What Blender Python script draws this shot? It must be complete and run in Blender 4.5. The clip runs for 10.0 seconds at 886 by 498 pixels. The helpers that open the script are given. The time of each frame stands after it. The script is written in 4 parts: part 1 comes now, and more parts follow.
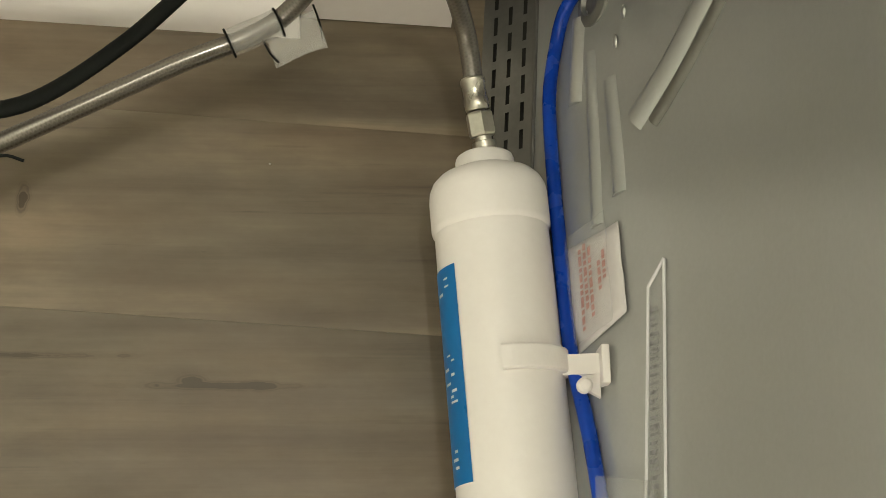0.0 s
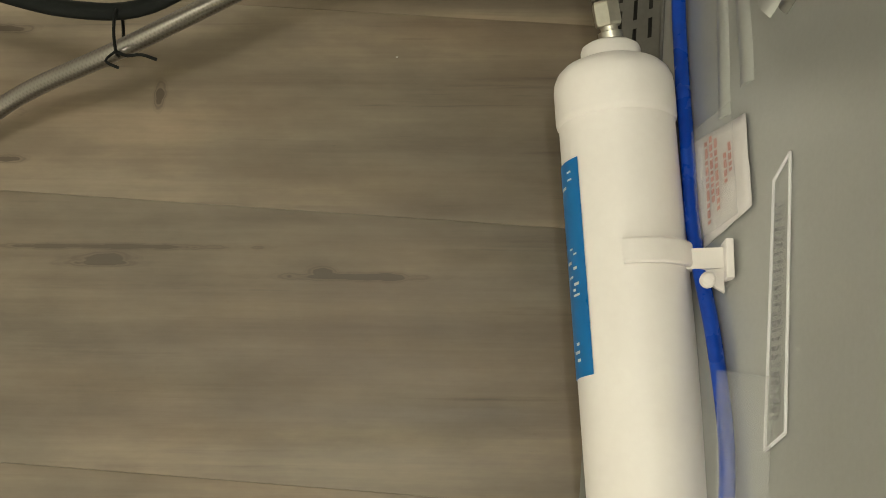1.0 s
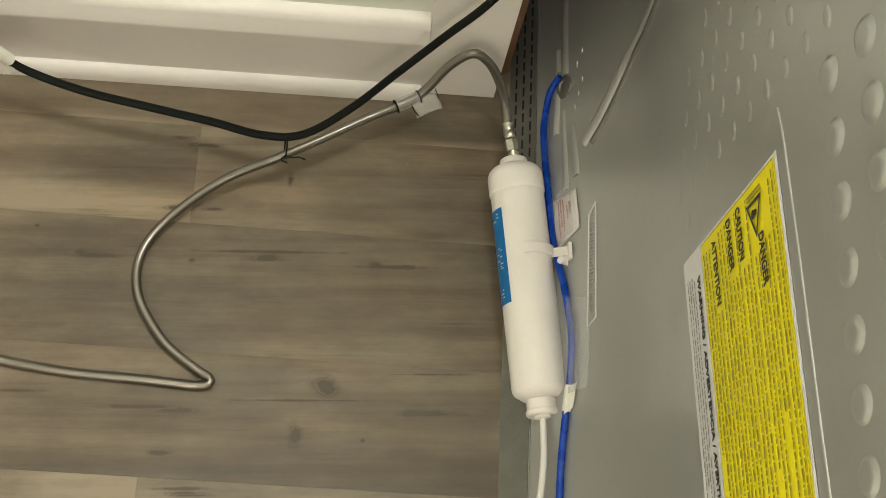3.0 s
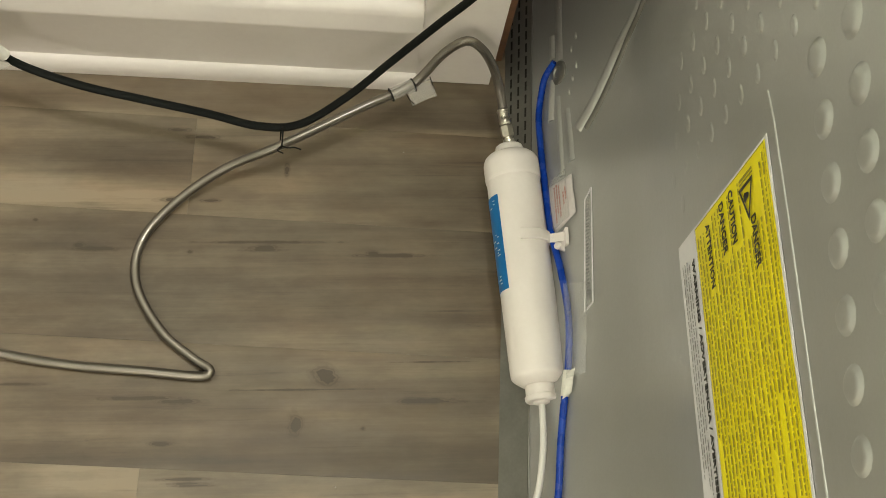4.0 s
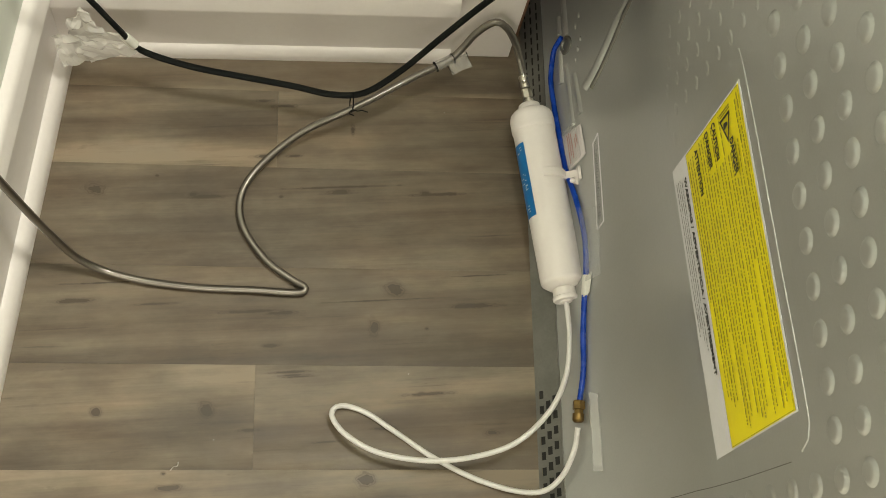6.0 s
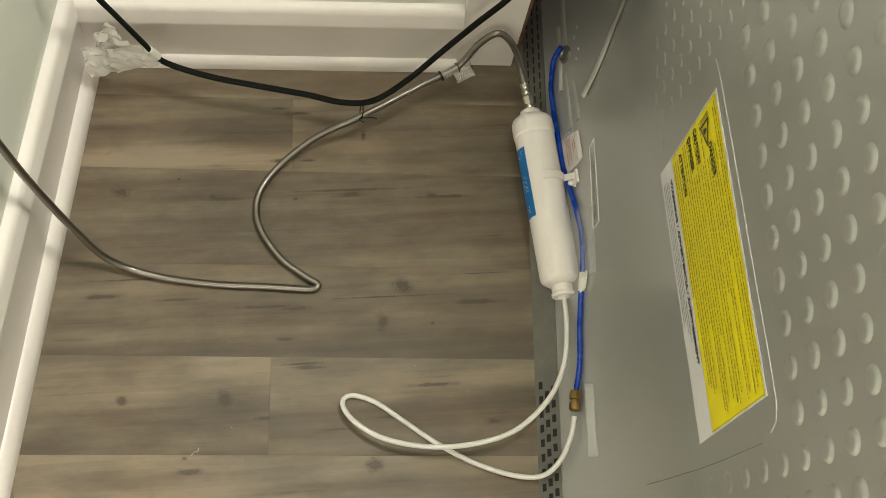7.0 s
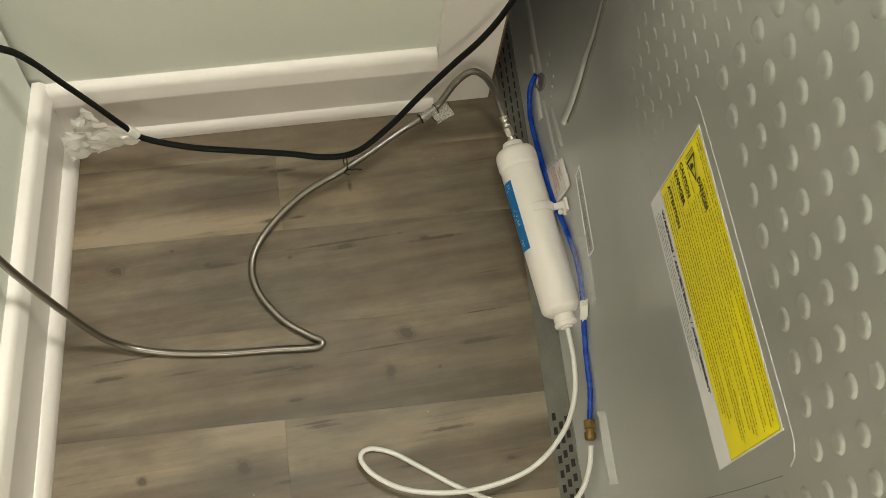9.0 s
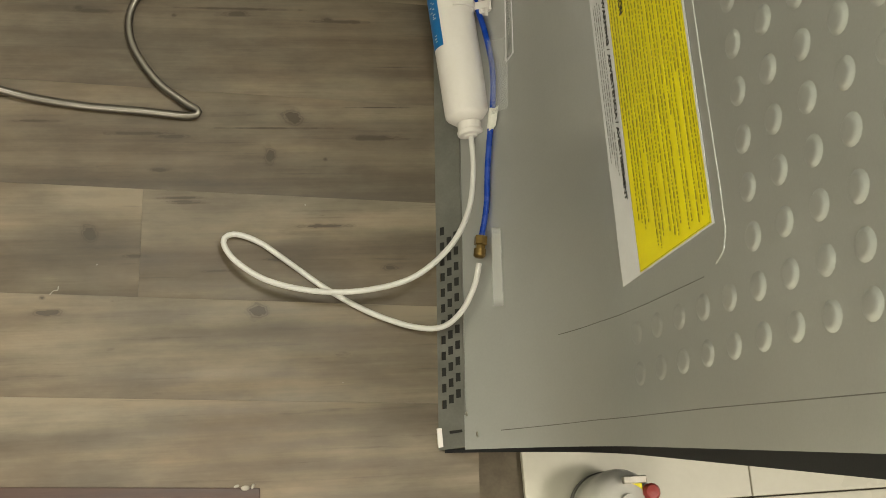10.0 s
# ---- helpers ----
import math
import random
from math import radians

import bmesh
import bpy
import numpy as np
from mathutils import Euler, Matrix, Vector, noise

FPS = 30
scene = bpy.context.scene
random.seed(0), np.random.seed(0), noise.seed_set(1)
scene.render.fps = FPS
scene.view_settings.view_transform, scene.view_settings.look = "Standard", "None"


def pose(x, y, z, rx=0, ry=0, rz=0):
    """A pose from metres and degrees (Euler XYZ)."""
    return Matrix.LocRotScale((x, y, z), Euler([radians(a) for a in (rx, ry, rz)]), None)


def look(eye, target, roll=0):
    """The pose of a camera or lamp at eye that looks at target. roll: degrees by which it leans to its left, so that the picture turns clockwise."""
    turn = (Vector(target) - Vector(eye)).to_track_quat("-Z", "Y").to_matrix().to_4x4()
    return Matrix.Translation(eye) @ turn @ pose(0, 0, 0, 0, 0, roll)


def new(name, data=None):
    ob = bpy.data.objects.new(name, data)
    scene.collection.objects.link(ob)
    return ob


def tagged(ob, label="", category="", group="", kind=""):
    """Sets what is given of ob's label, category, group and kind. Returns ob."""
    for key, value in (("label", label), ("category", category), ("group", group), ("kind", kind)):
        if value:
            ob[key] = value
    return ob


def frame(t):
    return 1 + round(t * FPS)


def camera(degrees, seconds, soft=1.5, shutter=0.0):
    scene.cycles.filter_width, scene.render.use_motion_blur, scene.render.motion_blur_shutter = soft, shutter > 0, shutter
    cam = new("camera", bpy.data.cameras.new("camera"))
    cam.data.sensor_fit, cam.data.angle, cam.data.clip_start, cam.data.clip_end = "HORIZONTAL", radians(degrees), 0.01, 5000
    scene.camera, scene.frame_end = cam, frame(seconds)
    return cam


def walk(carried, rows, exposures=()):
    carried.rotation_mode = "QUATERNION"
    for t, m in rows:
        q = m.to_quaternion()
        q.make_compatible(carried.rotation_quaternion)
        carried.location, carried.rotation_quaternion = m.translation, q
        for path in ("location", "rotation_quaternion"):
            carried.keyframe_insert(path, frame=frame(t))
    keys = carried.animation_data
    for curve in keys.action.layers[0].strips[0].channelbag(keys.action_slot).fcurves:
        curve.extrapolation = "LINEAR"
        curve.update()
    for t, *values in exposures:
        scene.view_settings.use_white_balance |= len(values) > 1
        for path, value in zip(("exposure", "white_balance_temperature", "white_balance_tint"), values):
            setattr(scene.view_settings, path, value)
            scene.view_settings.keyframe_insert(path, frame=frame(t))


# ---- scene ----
cam = camera(38.0, 10.0, soft=0.9)
PATH = [
    (0, (-0.1647, -0.3228, 0.5936), (-0.0852, 0.0019, -0.3489), 13.740),
    (0.5, (-0.1655, -0.3236, 0.5942), (-0.1016, 0.0099, -0.3464), 10.519),
    (0.7, (-0.1569, -0.3055, 0.6049), (-0.1355, -0.0310, -0.3565), 4.286),
    (1, (-0.1490, -0.3176, 0.5985), (-0.1918, -0.0829, -0.3727), -9.561),
    (1.2, (-0.1693, -0.3741, 0.6458), (-0.1826, -0.0902, -0.3129), -0.906),
    (1.5, (-0.1957, -0.4896, 0.8488), (-0.1779, -0.1471, -0.0905), 4.750),
    (1.7, (-0.2240, -0.5282, 0.9437), (-0.1812, -0.1774, 0.0082), 8.329),
    (2, (-0.2504, -0.5623, 1.0639), (-0.1911, -0.2142, 0.1283), 11.028),
    (2.5, (-0.2969, -0.6158, 1.1761), (-0.2096, -0.2544, 0.2478), 14.471),
    (3.8, (-0.2912, -0.6233, 1.1939), (-0.1825, -0.2802, 0.2609), 16.465),
    (4, (-0.2899, -0.6227, 1.1938), (-0.1909, -0.2768, 0.2608), 14.968),
    (4.5, (-0.3022, -0.6112, 1.1818), (-0.2097, -0.2838, 0.2415), 12.481),
    (5, (-0.2955, -0.6183, 1.1921), (-0.2219, -0.3191, 0.2408), 8.832),
    (5.2, (-0.3263, -0.6006, 1.1978), (-0.2248, -0.3156, 0.2446), 14.133),
    (6.3, (-0.4427, -0.8287, 1.5539), (-0.3053, -0.4839, 0.6254), 18.523),
    (6.5, (-0.4368, -0.8200, 1.5621), (-0.3050, -0.4832, 0.6298), 18.173),
    (7, (-0.4193, -0.8243, 1.5612), (-0.3023, -0.4871, 0.6271), 15.634),
    (7.5, (-0.4146, -0.8099, 1.5815), (-0.3107, -0.4842, 0.6418), 13.153),
    (8, (-0.4191, -0.8168, 1.5682), (-0.3123, -0.4825, 0.6318), 12.159),
    (8.5, (-0.4133, -0.7570, 1.6164), (-0.3065, -0.4380, 0.6746), 9.392),
    (9, (-0.4253, -0.7378, 1.5975), (-0.2993, -0.4236, 0.6565), 11.728),
    (9.5, (-0.4508, -0.7434, 1.5135), (-0.2788, -0.4756, 0.5655), 25.255),
    (9.7, (-0.4781, -0.7640, 1.4810), (-0.2701, -0.5243, 0.5327), 35.096),
    (9.8, (-0.4654, -0.7882, 1.4425), (-0.2512, -0.5491, 0.4954), 36.910),
    (10, (-0.4489, -0.8526, 1.3917), (-0.2234, -0.5943, 0.4523), 38.222),
]
EXPOSURES = [(0.0, -0.19), (1.2, -0.15), (2.0, -0.21), (5.0, -0.27), (6.5, -0.44), (8.5, -0.46), (10.0, -0.48)]
walk(cam, [(t, look(eye, target, roll)) for t, eye, target, roll in PATH], EXPOSURES)

# ---- world, lamps ----
world = bpy.data.worlds.new("world")
scene.world = world
world.use_nodes = True
world.node_tree.nodes["Background"].inputs[0].default_value = (0.75, 0.85, 1.0, 1)
world.node_tree.nodes["Background"].inputs[1].default_value = 0.02


def area_lamp(name, place, aim, size, watts, colour):
    data = bpy.data.lights.new(name, "AREA")
    data.shape, data.size, data.energy, data.color = "DISK", size, watts, colour
    lamp = new(name, data)
    lamp.matrix_world = look(place, aim)
    return lamp


area_lamp("ceiling_lamp_light", (0.17, -0.24, 2.46), (-0.1, -0.26, 0), 0.40, 58, (1.0, 0.975, 0.85))
area_lamp("kitchen_lamp_light", (1.35, -1.32, 2.40), (0.6, -1.0, 0), 0.55, 46, (1.0, 0.92, 0.79))
area_lamp("alcove_lamp_light", (-0.50, -0.16, 2.46), (-0.15, -0.26, 0), 0.60, 5, (1.0, 0.92, 0.78))
# unseen low fill from the south-west, added to brighten the upright sheet
area_lamp("room_fill_light", (-1.02, -2.6, 1.75), (-0.2, -0.4, 0.4), 0.70, 20, (1.0, 0.89, 0.77))


# ---- materials ----
def material(name, colour, rough=0.5, metal=0.0, spec=0.5):
    m = bpy.data.materials.new(name)
    m.use_nodes = True
    b = m.node_tree.nodes["Principled BSDF"]
    b.inputs["Base Color"].default_value = (*colour, 1)
    b.inputs["Roughness"].default_value = rough
    b.inputs["Metallic"].default_value = metal
    b.inputs["Specular IOR Level"].default_value = spec
    return m


class Nodes:
    """Shortcuts for building a node tree."""

    def __init__(self, m):
        self.tree, self.b = m.node_tree, m.node_tree.nodes["Principled BSDF"]

    def add(self, kind, **values):
        n = self.tree.nodes.new(kind)
        for key, value in values.items():
            setattr(n, key, value)
        return n

    def link(self, a, b):
        self.tree.links.new(a, b)

    def coords(self, scale, output="Object"):
        c, mp = self.add("ShaderNodeTexCoord"), self.add("ShaderNodeMapping")
        mp.inputs["Scale"].default_value = scale
        self.link(c.outputs[output], mp.inputs["Vector"])
        return mp.outputs["Vector"]

    def noise(self, vector, scale, detail=4.0, rough=0.55):
        n = self.add("ShaderNodeTexNoise")
        n.inputs["Scale"].default_value, n.inputs["Detail"].default_value, n.inputs["Roughness"].default_value = scale, detail, rough
        if vector is not None:
            self.link(vector, n.inputs["Vector"])
        return n.outputs["Fac"]

    def ramp(self, fac, stops):
        n = self.add("ShaderNodeValToRGB")
        while len(n.color_ramp.elements) < len(stops):
            n.color_ramp.elements.new(0.5)
        for e, (at, c) in zip(n.color_ramp.elements, stops):
            e.position, e.color = at, (*c, 1)
        self.link(fac, n.inputs["Fac"])
        return n.outputs["Color"]

    def span(self, value, a, b, c, d):
        n = self.add("ShaderNodeMapRange")
        for i, v in zip((1, 2, 3, 4), (a, b, c, d)):
            n.inputs[i].default_value = v
        self.link(value, n.inputs[0])
        return n.outputs[0]

    def calc(self, kind, a, b):
        n = self.add("ShaderNodeMath", operation=kind)
        for i, v in enumerate((a, b)):
            if isinstance(v, (int, float)):
                n.inputs[i].default_value = v
            else:
                self.link(v, n.inputs[i])
        return n.outputs[0]

    def mix(self, fac, a, b, kind="MIX"):
        n = self.add("ShaderNodeMix", data_type="RGBA", blend_type=kind)
        for i, v in ((0, fac), (6, a), (7, b)):
            if isinstance(v, (int, float)):
                n.inputs[i].default_value = v
            elif isinstance(v, tuple):
                n.inputs[i].default_value = (*v, 1)
            else:
                self.link(v, n.inputs[i])
        return n.outputs[2]

    def bump(self, height, strength, distance):
        n = self.add("ShaderNodeBump")
        n.inputs["Strength"].default_value, n.inputs["Distance"].default_value = strength, distance
        self.link(height, n.inputs["Height"])
        self.link(n.outputs["Normal"], self.b.inputs["Normal"])

    def base(self, colour):
        self.link(colour, self.b.inputs["Base Color"])

    def rough(self, value):
        self.link(value, self.b.inputs["Roughness"])


def mottled(name, dark, light, scale=14.0, fine=300.0, rough=(0.4, 0.6), bump=0.15, depth=0.0006, metal=0.0, stretch=(1, 1, 1), spec=0.5):
    """A surface with broad stains and fine grain."""
    m = material(name, light, rough[0], metal, spec)
    n = Nodes(m)
    v = n.coords(stretch)
    broad, grain = n.noise(v, scale), n.noise(v, fine, 3)
    n.base(n.ramp(n.calc("ADD", n.calc("MULTIPLY", broad, 0.75), n.calc("MULTIPLY", grain, 0.25)), [(0.32, dark), (0.68, light)]))
    n.rough(n.span(broad, 0.3, 0.7, rough[0], rough[1]))
    n.bump(grain, bump, depth)
    return m


KNOTS = [(-0.279, -0.309, 0.017, 0.013), (-0.308, -0.356, 0.009, 0.015), (-0.631, -0.440, 0.009, 0.008), (-0.507, -0.445, 0.011, 0.014),
         (-0.318, -0.096, 0.004, 0.008), (-0.411, -0.183, 0.004, 0.003), (-0.634, -0.165, 0.017, 0.009), (-0.518, -0.176, 0.007, 0.004),
         (-0.330, -0.535, 0.014, 0.012), (-0.557, -0.515, 0.004, 0.003), (-0.560, -0.150, 0.003, 0.002), (-0.245, -0.360, 0.004, 0.003)]
STREAKS = [(-0.217, -0.187, 0.055, 0.002), (-0.655, -0.306, 0.034, 0.003), (-0.565, -0.314, 0.030, 0.0016), (-0.455, -0.328, 0.050, 0.0014), (-0.415, -0.332, 0.026, 0.0030), (-0.183, -0.334, 0.036, 0.0032),
           (-0.410, -0.405, 0.032, 0.0016), (-0.400, -0.411, 0.026, 0.0014), (-0.43, -0.128, 0.018, 0.003), (-0.459, -0.471, 0.016, 0.0022), (-0.50, -0.180, 0.030, 0.0025), (-0.305, -0.478, 0.020, 0.0024),
           (-0.551, -0.532, 0.020, 0.0040), (-0.34, -0.181, 0.024, 0.0022), (-0.25, -0.440, 0.040, 0.0022), (-0.40, -0.060, 0.020, 0.0025), (-0.178, -0.491, 0.012, 0.004), (-0.62, -0.285, 0.060, 0.0012), (-0.30, -0.322, 0.090, 0.0010)]

FISSURES = [(-0.18, -0.335, 0.044, 0.003), (-0.452, -0.329, 0.054, 0.002), (-0.406, -0.409, 0.026, 0.002), (-0.374, -0.49, 0.018, 0.002), (-0.309, -0.478, 0.016, 0.002), (-0.431, -0.372, 0.015, 0.003), (-0.392, -0.129, 0.013, 0.003), (-0.34, -0.179, 0.022, 0.004), (-0.234, -0.185, 0.009, 0.004), (-0.428, -0.052, 0.015, 0.003), (-0.34, -0.173, 0.082, 0.002), (-0.179, -0.296, 0.044, 0.001)]


def plank_wood():
    """Grey-brown printed oak: long grain along x, knots and dark streaks, each board in a tone of its own."""
    m = material("plank_wood", (0.3, 0.24, 0.18), 0.5)
    n = Nodes(m)
    geo, info = n.add("ShaderNodeNewGeometry"), n.add("ShaderNodeObjectInfo")
    shift = n.add("ShaderNodeVectorMath", operation="ADD")
    far = n.add("ShaderNodeCombineXYZ")
    n.link(n.calc("MULTIPLY", info.outputs["Random"], 37.0), far.inputs[0])
    n.link(n.calc("MULTIPLY", info.outputs["Random"], 11.0), far.inputs[1])
    n.link(geo.outputs["Position"], shift.inputs[0])
    n.link(far.outputs[0], shift.inputs[1])

    def stretched(sx, sy):
        mp = n.add("ShaderNodeMapping")
        mp.inputs["Scale"].default_value = (sx, sy, 1)
        n.link(shift.outputs[0], mp.inputs["Vector"])
        return mp.outputs["Vector"]

    broad = n.noise(stretched(1.5, 24.0), 1.0, 3, 0.5)
    bands = n.noise(stretched(4.0, 60.0), 1.0, 4, 0.6)
    grain = n.noise(stretched(12.0, 460.0), 1.0, 4, 0.65)
    blotch = n.noise(stretched(7.0, 17.0), 1.0, 6, 0.64)
    tone = n.calc("ADD", n.calc("MULTIPLY", broad, 0.41), n.calc("ADD", n.calc("MULTIPLY", bands, 0.18), n.calc("MULTIPLY", grain, 0.06)))
    tone = n.calc("ADD", tone, n.calc("MULTIPLY", blotch, 0.38))
    tone = n.calc("ADD", tone, n.span(info.outputs["Random"], 0, 1, -0.014, 0.014))
    gen, sep, own = n.add("ShaderNodeTexCoord"), n.add("ShaderNodeSeparateXYZ"), n.add("ShaderNodeSeparateColor")
    n.link(gen.outputs["Generated"], sep.inputs[0])
    n.link(info.outputs["Color"], own.inputs[0])
    across = n.calc("ADD", sep.outputs[1], n.span(n.noise(stretched(3.5, 6.0), 1.0, 3), 0.3, 0.7, -0.12, 0.12))
    tone = n.calc("ADD", tone, n.calc("MULTIPLY", n.calc("SUBTRACT", own.outputs[0], 0.5), n.span(across, 0.60, 0.70, 0, 1)))
    tone = n.calc("ADD", tone, n.calc("MULTIPLY", n.calc("SUBTRACT", own.outputs[1], 0.5), n.span(across, 0.34, 0.22, 0, 1)))
    colour = n.ramp(tone, [(0.33, (0.052, 0.038, 0.024)), (0.44, (0.098, 0.075, 0.048)), (0.53, (0.151, 0.120, 0.080)), (0.65, (0.256, 0.209, 0.145))])
    worn = n.noise(stretched(5.0, 12.0), 1.0, 3)
    colour = n.mix(n.span(worn, 0.42, 0.66, 0.0, 0.55), colour, n.mix(1.0, colour, (1.12, 0.97, 0.84), "MULTIPLY"))
    # knots and streaks
    wobble = n.noise(stretched(60.0, 90.0), 1.0, 3)
    marks = None
    for x, y, a, b in KNOTS + [(p, q, r, 1.35 * s) for p, q, r, s in STREAKS] + FISSURES:
        sub, div, size = n.add("ShaderNodeVectorMath", operation="SUBTRACT"), n.add("ShaderNodeVectorMath", operation="DIVIDE"), n.add("ShaderNodeVectorMath", operation="LENGTH")
        sub.inputs[1].default_value, div.inputs[1].default_value = (x, y, 0), (a, b, 1)
        n.link(geo.outputs["Position"], sub.inputs[0])
        n.link(sub.outputs[0], div.inputs[0])
        n.link(div.outputs[0], size.inputs[0])
        d = n.calc("ADD", size.outputs["Value"], n.span(wobble, 0.3, 0.7, -0.26, 0.26))
        mark = n.span(d, 0.42, 1.05, 1.0, 0.0)
        marks = mark if marks is None else n.calc("MAXIMUM", marks, mark)
    fibre = n.calc("MAXIMUM", n.span(n.noise(stretched(6.0, 150.0), 1.0, 5, 0.6), 0.60, 0.72, 0.0, 1.0), n.span(n.noise(stretched(16.0, 60.0), 1.0, 5, 0.7), 0.655, 0.74, 0.0, 1.0))
    fibre = n.calc("MULTIPLY", fibre, n.span(blotch, 0.60, 0.42, 0.15, 1.0))
    colour = n.mix(n.calc("MULTIPLY", fibre, 0.62), colour, (0.045, 0.032, 0.021))
    rings = n.calc("ADD", 0.70, n.calc("MULTIPLY", 0.30, n.calc("SINE", n.calc("MULTIPLY", marks, 15.0), 0.0)))
    colour = n.mix(n.calc("MULTIPLY", n.calc("MULTIPLY", marks, rings), 0.92), colour, (0.046, 0.031, 0.017))
    n.base(colour)
    n.rough(n.span(bands, 0.3, 0.7, 0.42, 0.58))
    n.bump(n.calc("ADD", grain, n.calc("MULTIPLY", marks, -0.6)), 0.12, 0.0005)
    return m


def braid():
    """Woven steel sheath: crossing diagonal strands from the tube's own u and v."""
    m = material("braided_steel", (0.30, 0.28, 0.25), 0.34, 0.75)
    n = Nodes(m)
    c = n.add("ShaderNodeTexCoord")
    sep = n.add("ShaderNodeSeparateXYZ")
    n.link(c.outputs["UV"], sep.inputs[0])

    def strand(sign):
        s = n.calc("ADD", n.calc("MULTIPLY", sep.outputs[0], 16.0), n.calc("MULTIPLY", sep.outputs[1], 900.0 * sign))
        return n.calc("SINE", n.calc("MULTIPLY", s, 2 * math.pi / 2), 0.0)

    weave = n.calc("MAXIMUM", strand(1), strand(-1))
    # lengthwise highlights and darker sides of the jacket, put into the colour
    painted_sheen = n.calc("SINE", n.calc("ADD", n.calc("MULTIPLY", sep.outputs[0], 2 * math.pi * 3), n.calc("MULTIPLY", sep.outputs[1], 3.0)), 0.0)
    tone = n.calc("ADD", n.calc("MULTIPLY", n.span(weave, -1, 1, 0, 1), 0.22), n.calc("MULTIPLY", n.span(painted_sheen, -1, 1, 0, 1), 0.78))
    n.base(n.ramp(tone, [(0.15, (0.085, 0.073, 0.058)), (0.9, (0.25, 0.225, 0.190))]))
    n.bump(weave, 0.10, 0.0003)
    n.b.inputs["Coat Weight"].default_value, n.b.inputs["Coat Roughness"].default_value = 0.9, 0.12
    return m


def sheet_steel():
    """Grey galvanised sheet: half-metallic, faint rolling waves, fine spangle, small scuffs."""
    m = material("grey_galvanised_sheet", (0.48, 0.48, 0.46), 0.30, 0.58)
    n = Nodes(m)
    geo = n.add("ShaderNodeNewGeometry")

    def placed(scale):
        mp = n.add("ShaderNodeMapping")
        mp.inputs["Scale"].default_value = scale
        n.link(geo.outputs["Position"], mp.inputs["Vector"])
        return mp.outputs["Vector"]

    v = placed((1, 1, 1))
    broad, spangle, waves = n.noise(v, 6.0, 4), n.noise(v, 420.0, 3), n.noise(placed((1.0, 0.35, 1.4)), 70.0, 3)
    tone = n.calc("ADD", n.calc("MULTIPLY", broad, 0.7), n.calc("MULTIPLY", spangle, 0.3))
    colour = n.ramp(tone, [(0.10, (0.42, 0.43, 0.417)), (0.90, (0.55, 0.56, 0.545))])
    n.base(colour)
    n.rough(n.span(broad, 0.0, 1.0, 0.26, 0.38))
    n.bump(n.calc("ADD", n.calc("ADD", n.calc("MULTIPLY", spangle, 0.05), n.calc("MULTIPLY", n.noise(v, 170.0, 2), 0.22)), n.calc("MULTIPLY", waves, 1.0)), 0.22, 0.0011)
    return m


def clear(name, tint, rough, cover=0.12):
    """Thin clear plastic: mostly lets light through, with a gloss."""
    m = material(name, tint, rough)
    n = Nodes(m)
    n.b.inputs["Alpha"].default_value = cover
    n.bump(n.noise(n.coords((1, 1, 1)), 60.0, 3), 0.35, 0.0012)
    return m


M_PLANK = plank_wood()
M_WALL = mottled("wall_paint", (0.68, 0.70, 0.635), (0.735, 0.755, 0.69), 5, 220, (0.55, 0.7), 0.2, 0.0008)
M_TRIM = mottled("white_trim_paint", (0.76, 0.71, 0.675), (0.83, 0.785, 0.75), 9, 160, (0.3, 0.45), 0.12, 0.0008)
M_CEIL = mottled("ceiling_paint", (0.72, 0.72, 0.70), (0.78, 0.78, 0.76), 4, 150, (0.8, 0.9))
M_STEEL = sheet_steel()
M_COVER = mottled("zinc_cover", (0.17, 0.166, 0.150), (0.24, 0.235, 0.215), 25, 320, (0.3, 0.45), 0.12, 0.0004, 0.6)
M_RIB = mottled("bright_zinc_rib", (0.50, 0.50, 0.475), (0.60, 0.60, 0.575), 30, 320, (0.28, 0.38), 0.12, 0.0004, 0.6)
# near-black that paints the shade inside vents and slot
M_DARK = mottled("black_shade", (0.020, 0.020, 0.018), (0.035, 0.034, 0.030), 20, 200, (0.7, 0.9))
M_BLACKSIDE = mottled("black_enamel", (0.010, 0.010, 0.011), (0.018, 0.018, 0.019), 12, 350, (0.45, 0.6), 0.2, 0.0004, spec=0.2)
M_WHITE = mottled("white_plastic", (0.85, 0.80, 0.765), (0.91, 0.865, 0.83), 18, 260, (0.36, 0.46), 0.06, 0.0003)
M_WHITE_TUBE = mottled("white_polyethylene", (0.78, 0.76, 0.73), (0.84, 0.82, 0.79), 40, 300, (0.28, 0.36), 0.05, 0.0002)
M_BLUE_TUBE = mottled("blue_polyethylene", (0.002, 0.036, 0.33), (0.004, 0.060, 0.44), 60, 300, (0.22, 0.32), 0.05, 0.0002, spec=0.3)
M_BLUE_LABEL = mottled("blue_label_film", (0.004, 0.15, 0.44), (0.007, 0.18, 0.50), 30, 260, (0.25, 0.4), 0.06, 0.0003)
M_BRAID = braid()
M_BRASS = mottled("brass", (0.13, 0.080, 0.025), (0.26, 0.17, 0.058), 60, 400, (0.25, 0.45), 0.2, 0.0003, 0.9)
M_NICKEL = mottled("nickel_fitting", (0.42, 0.39, 0.33), (0.58, 0.55, 0.48), 60, 400, (0.22, 0.4), 0.15, 0.0003, 0.9)
M_CABLE = mottled("black_rubber", (0.004, 0.005, 0.004), (0.008, 0.009, 0.008), 40, 500, (0.62, 0.8), 0.3, 0.0004, spec=0.15)
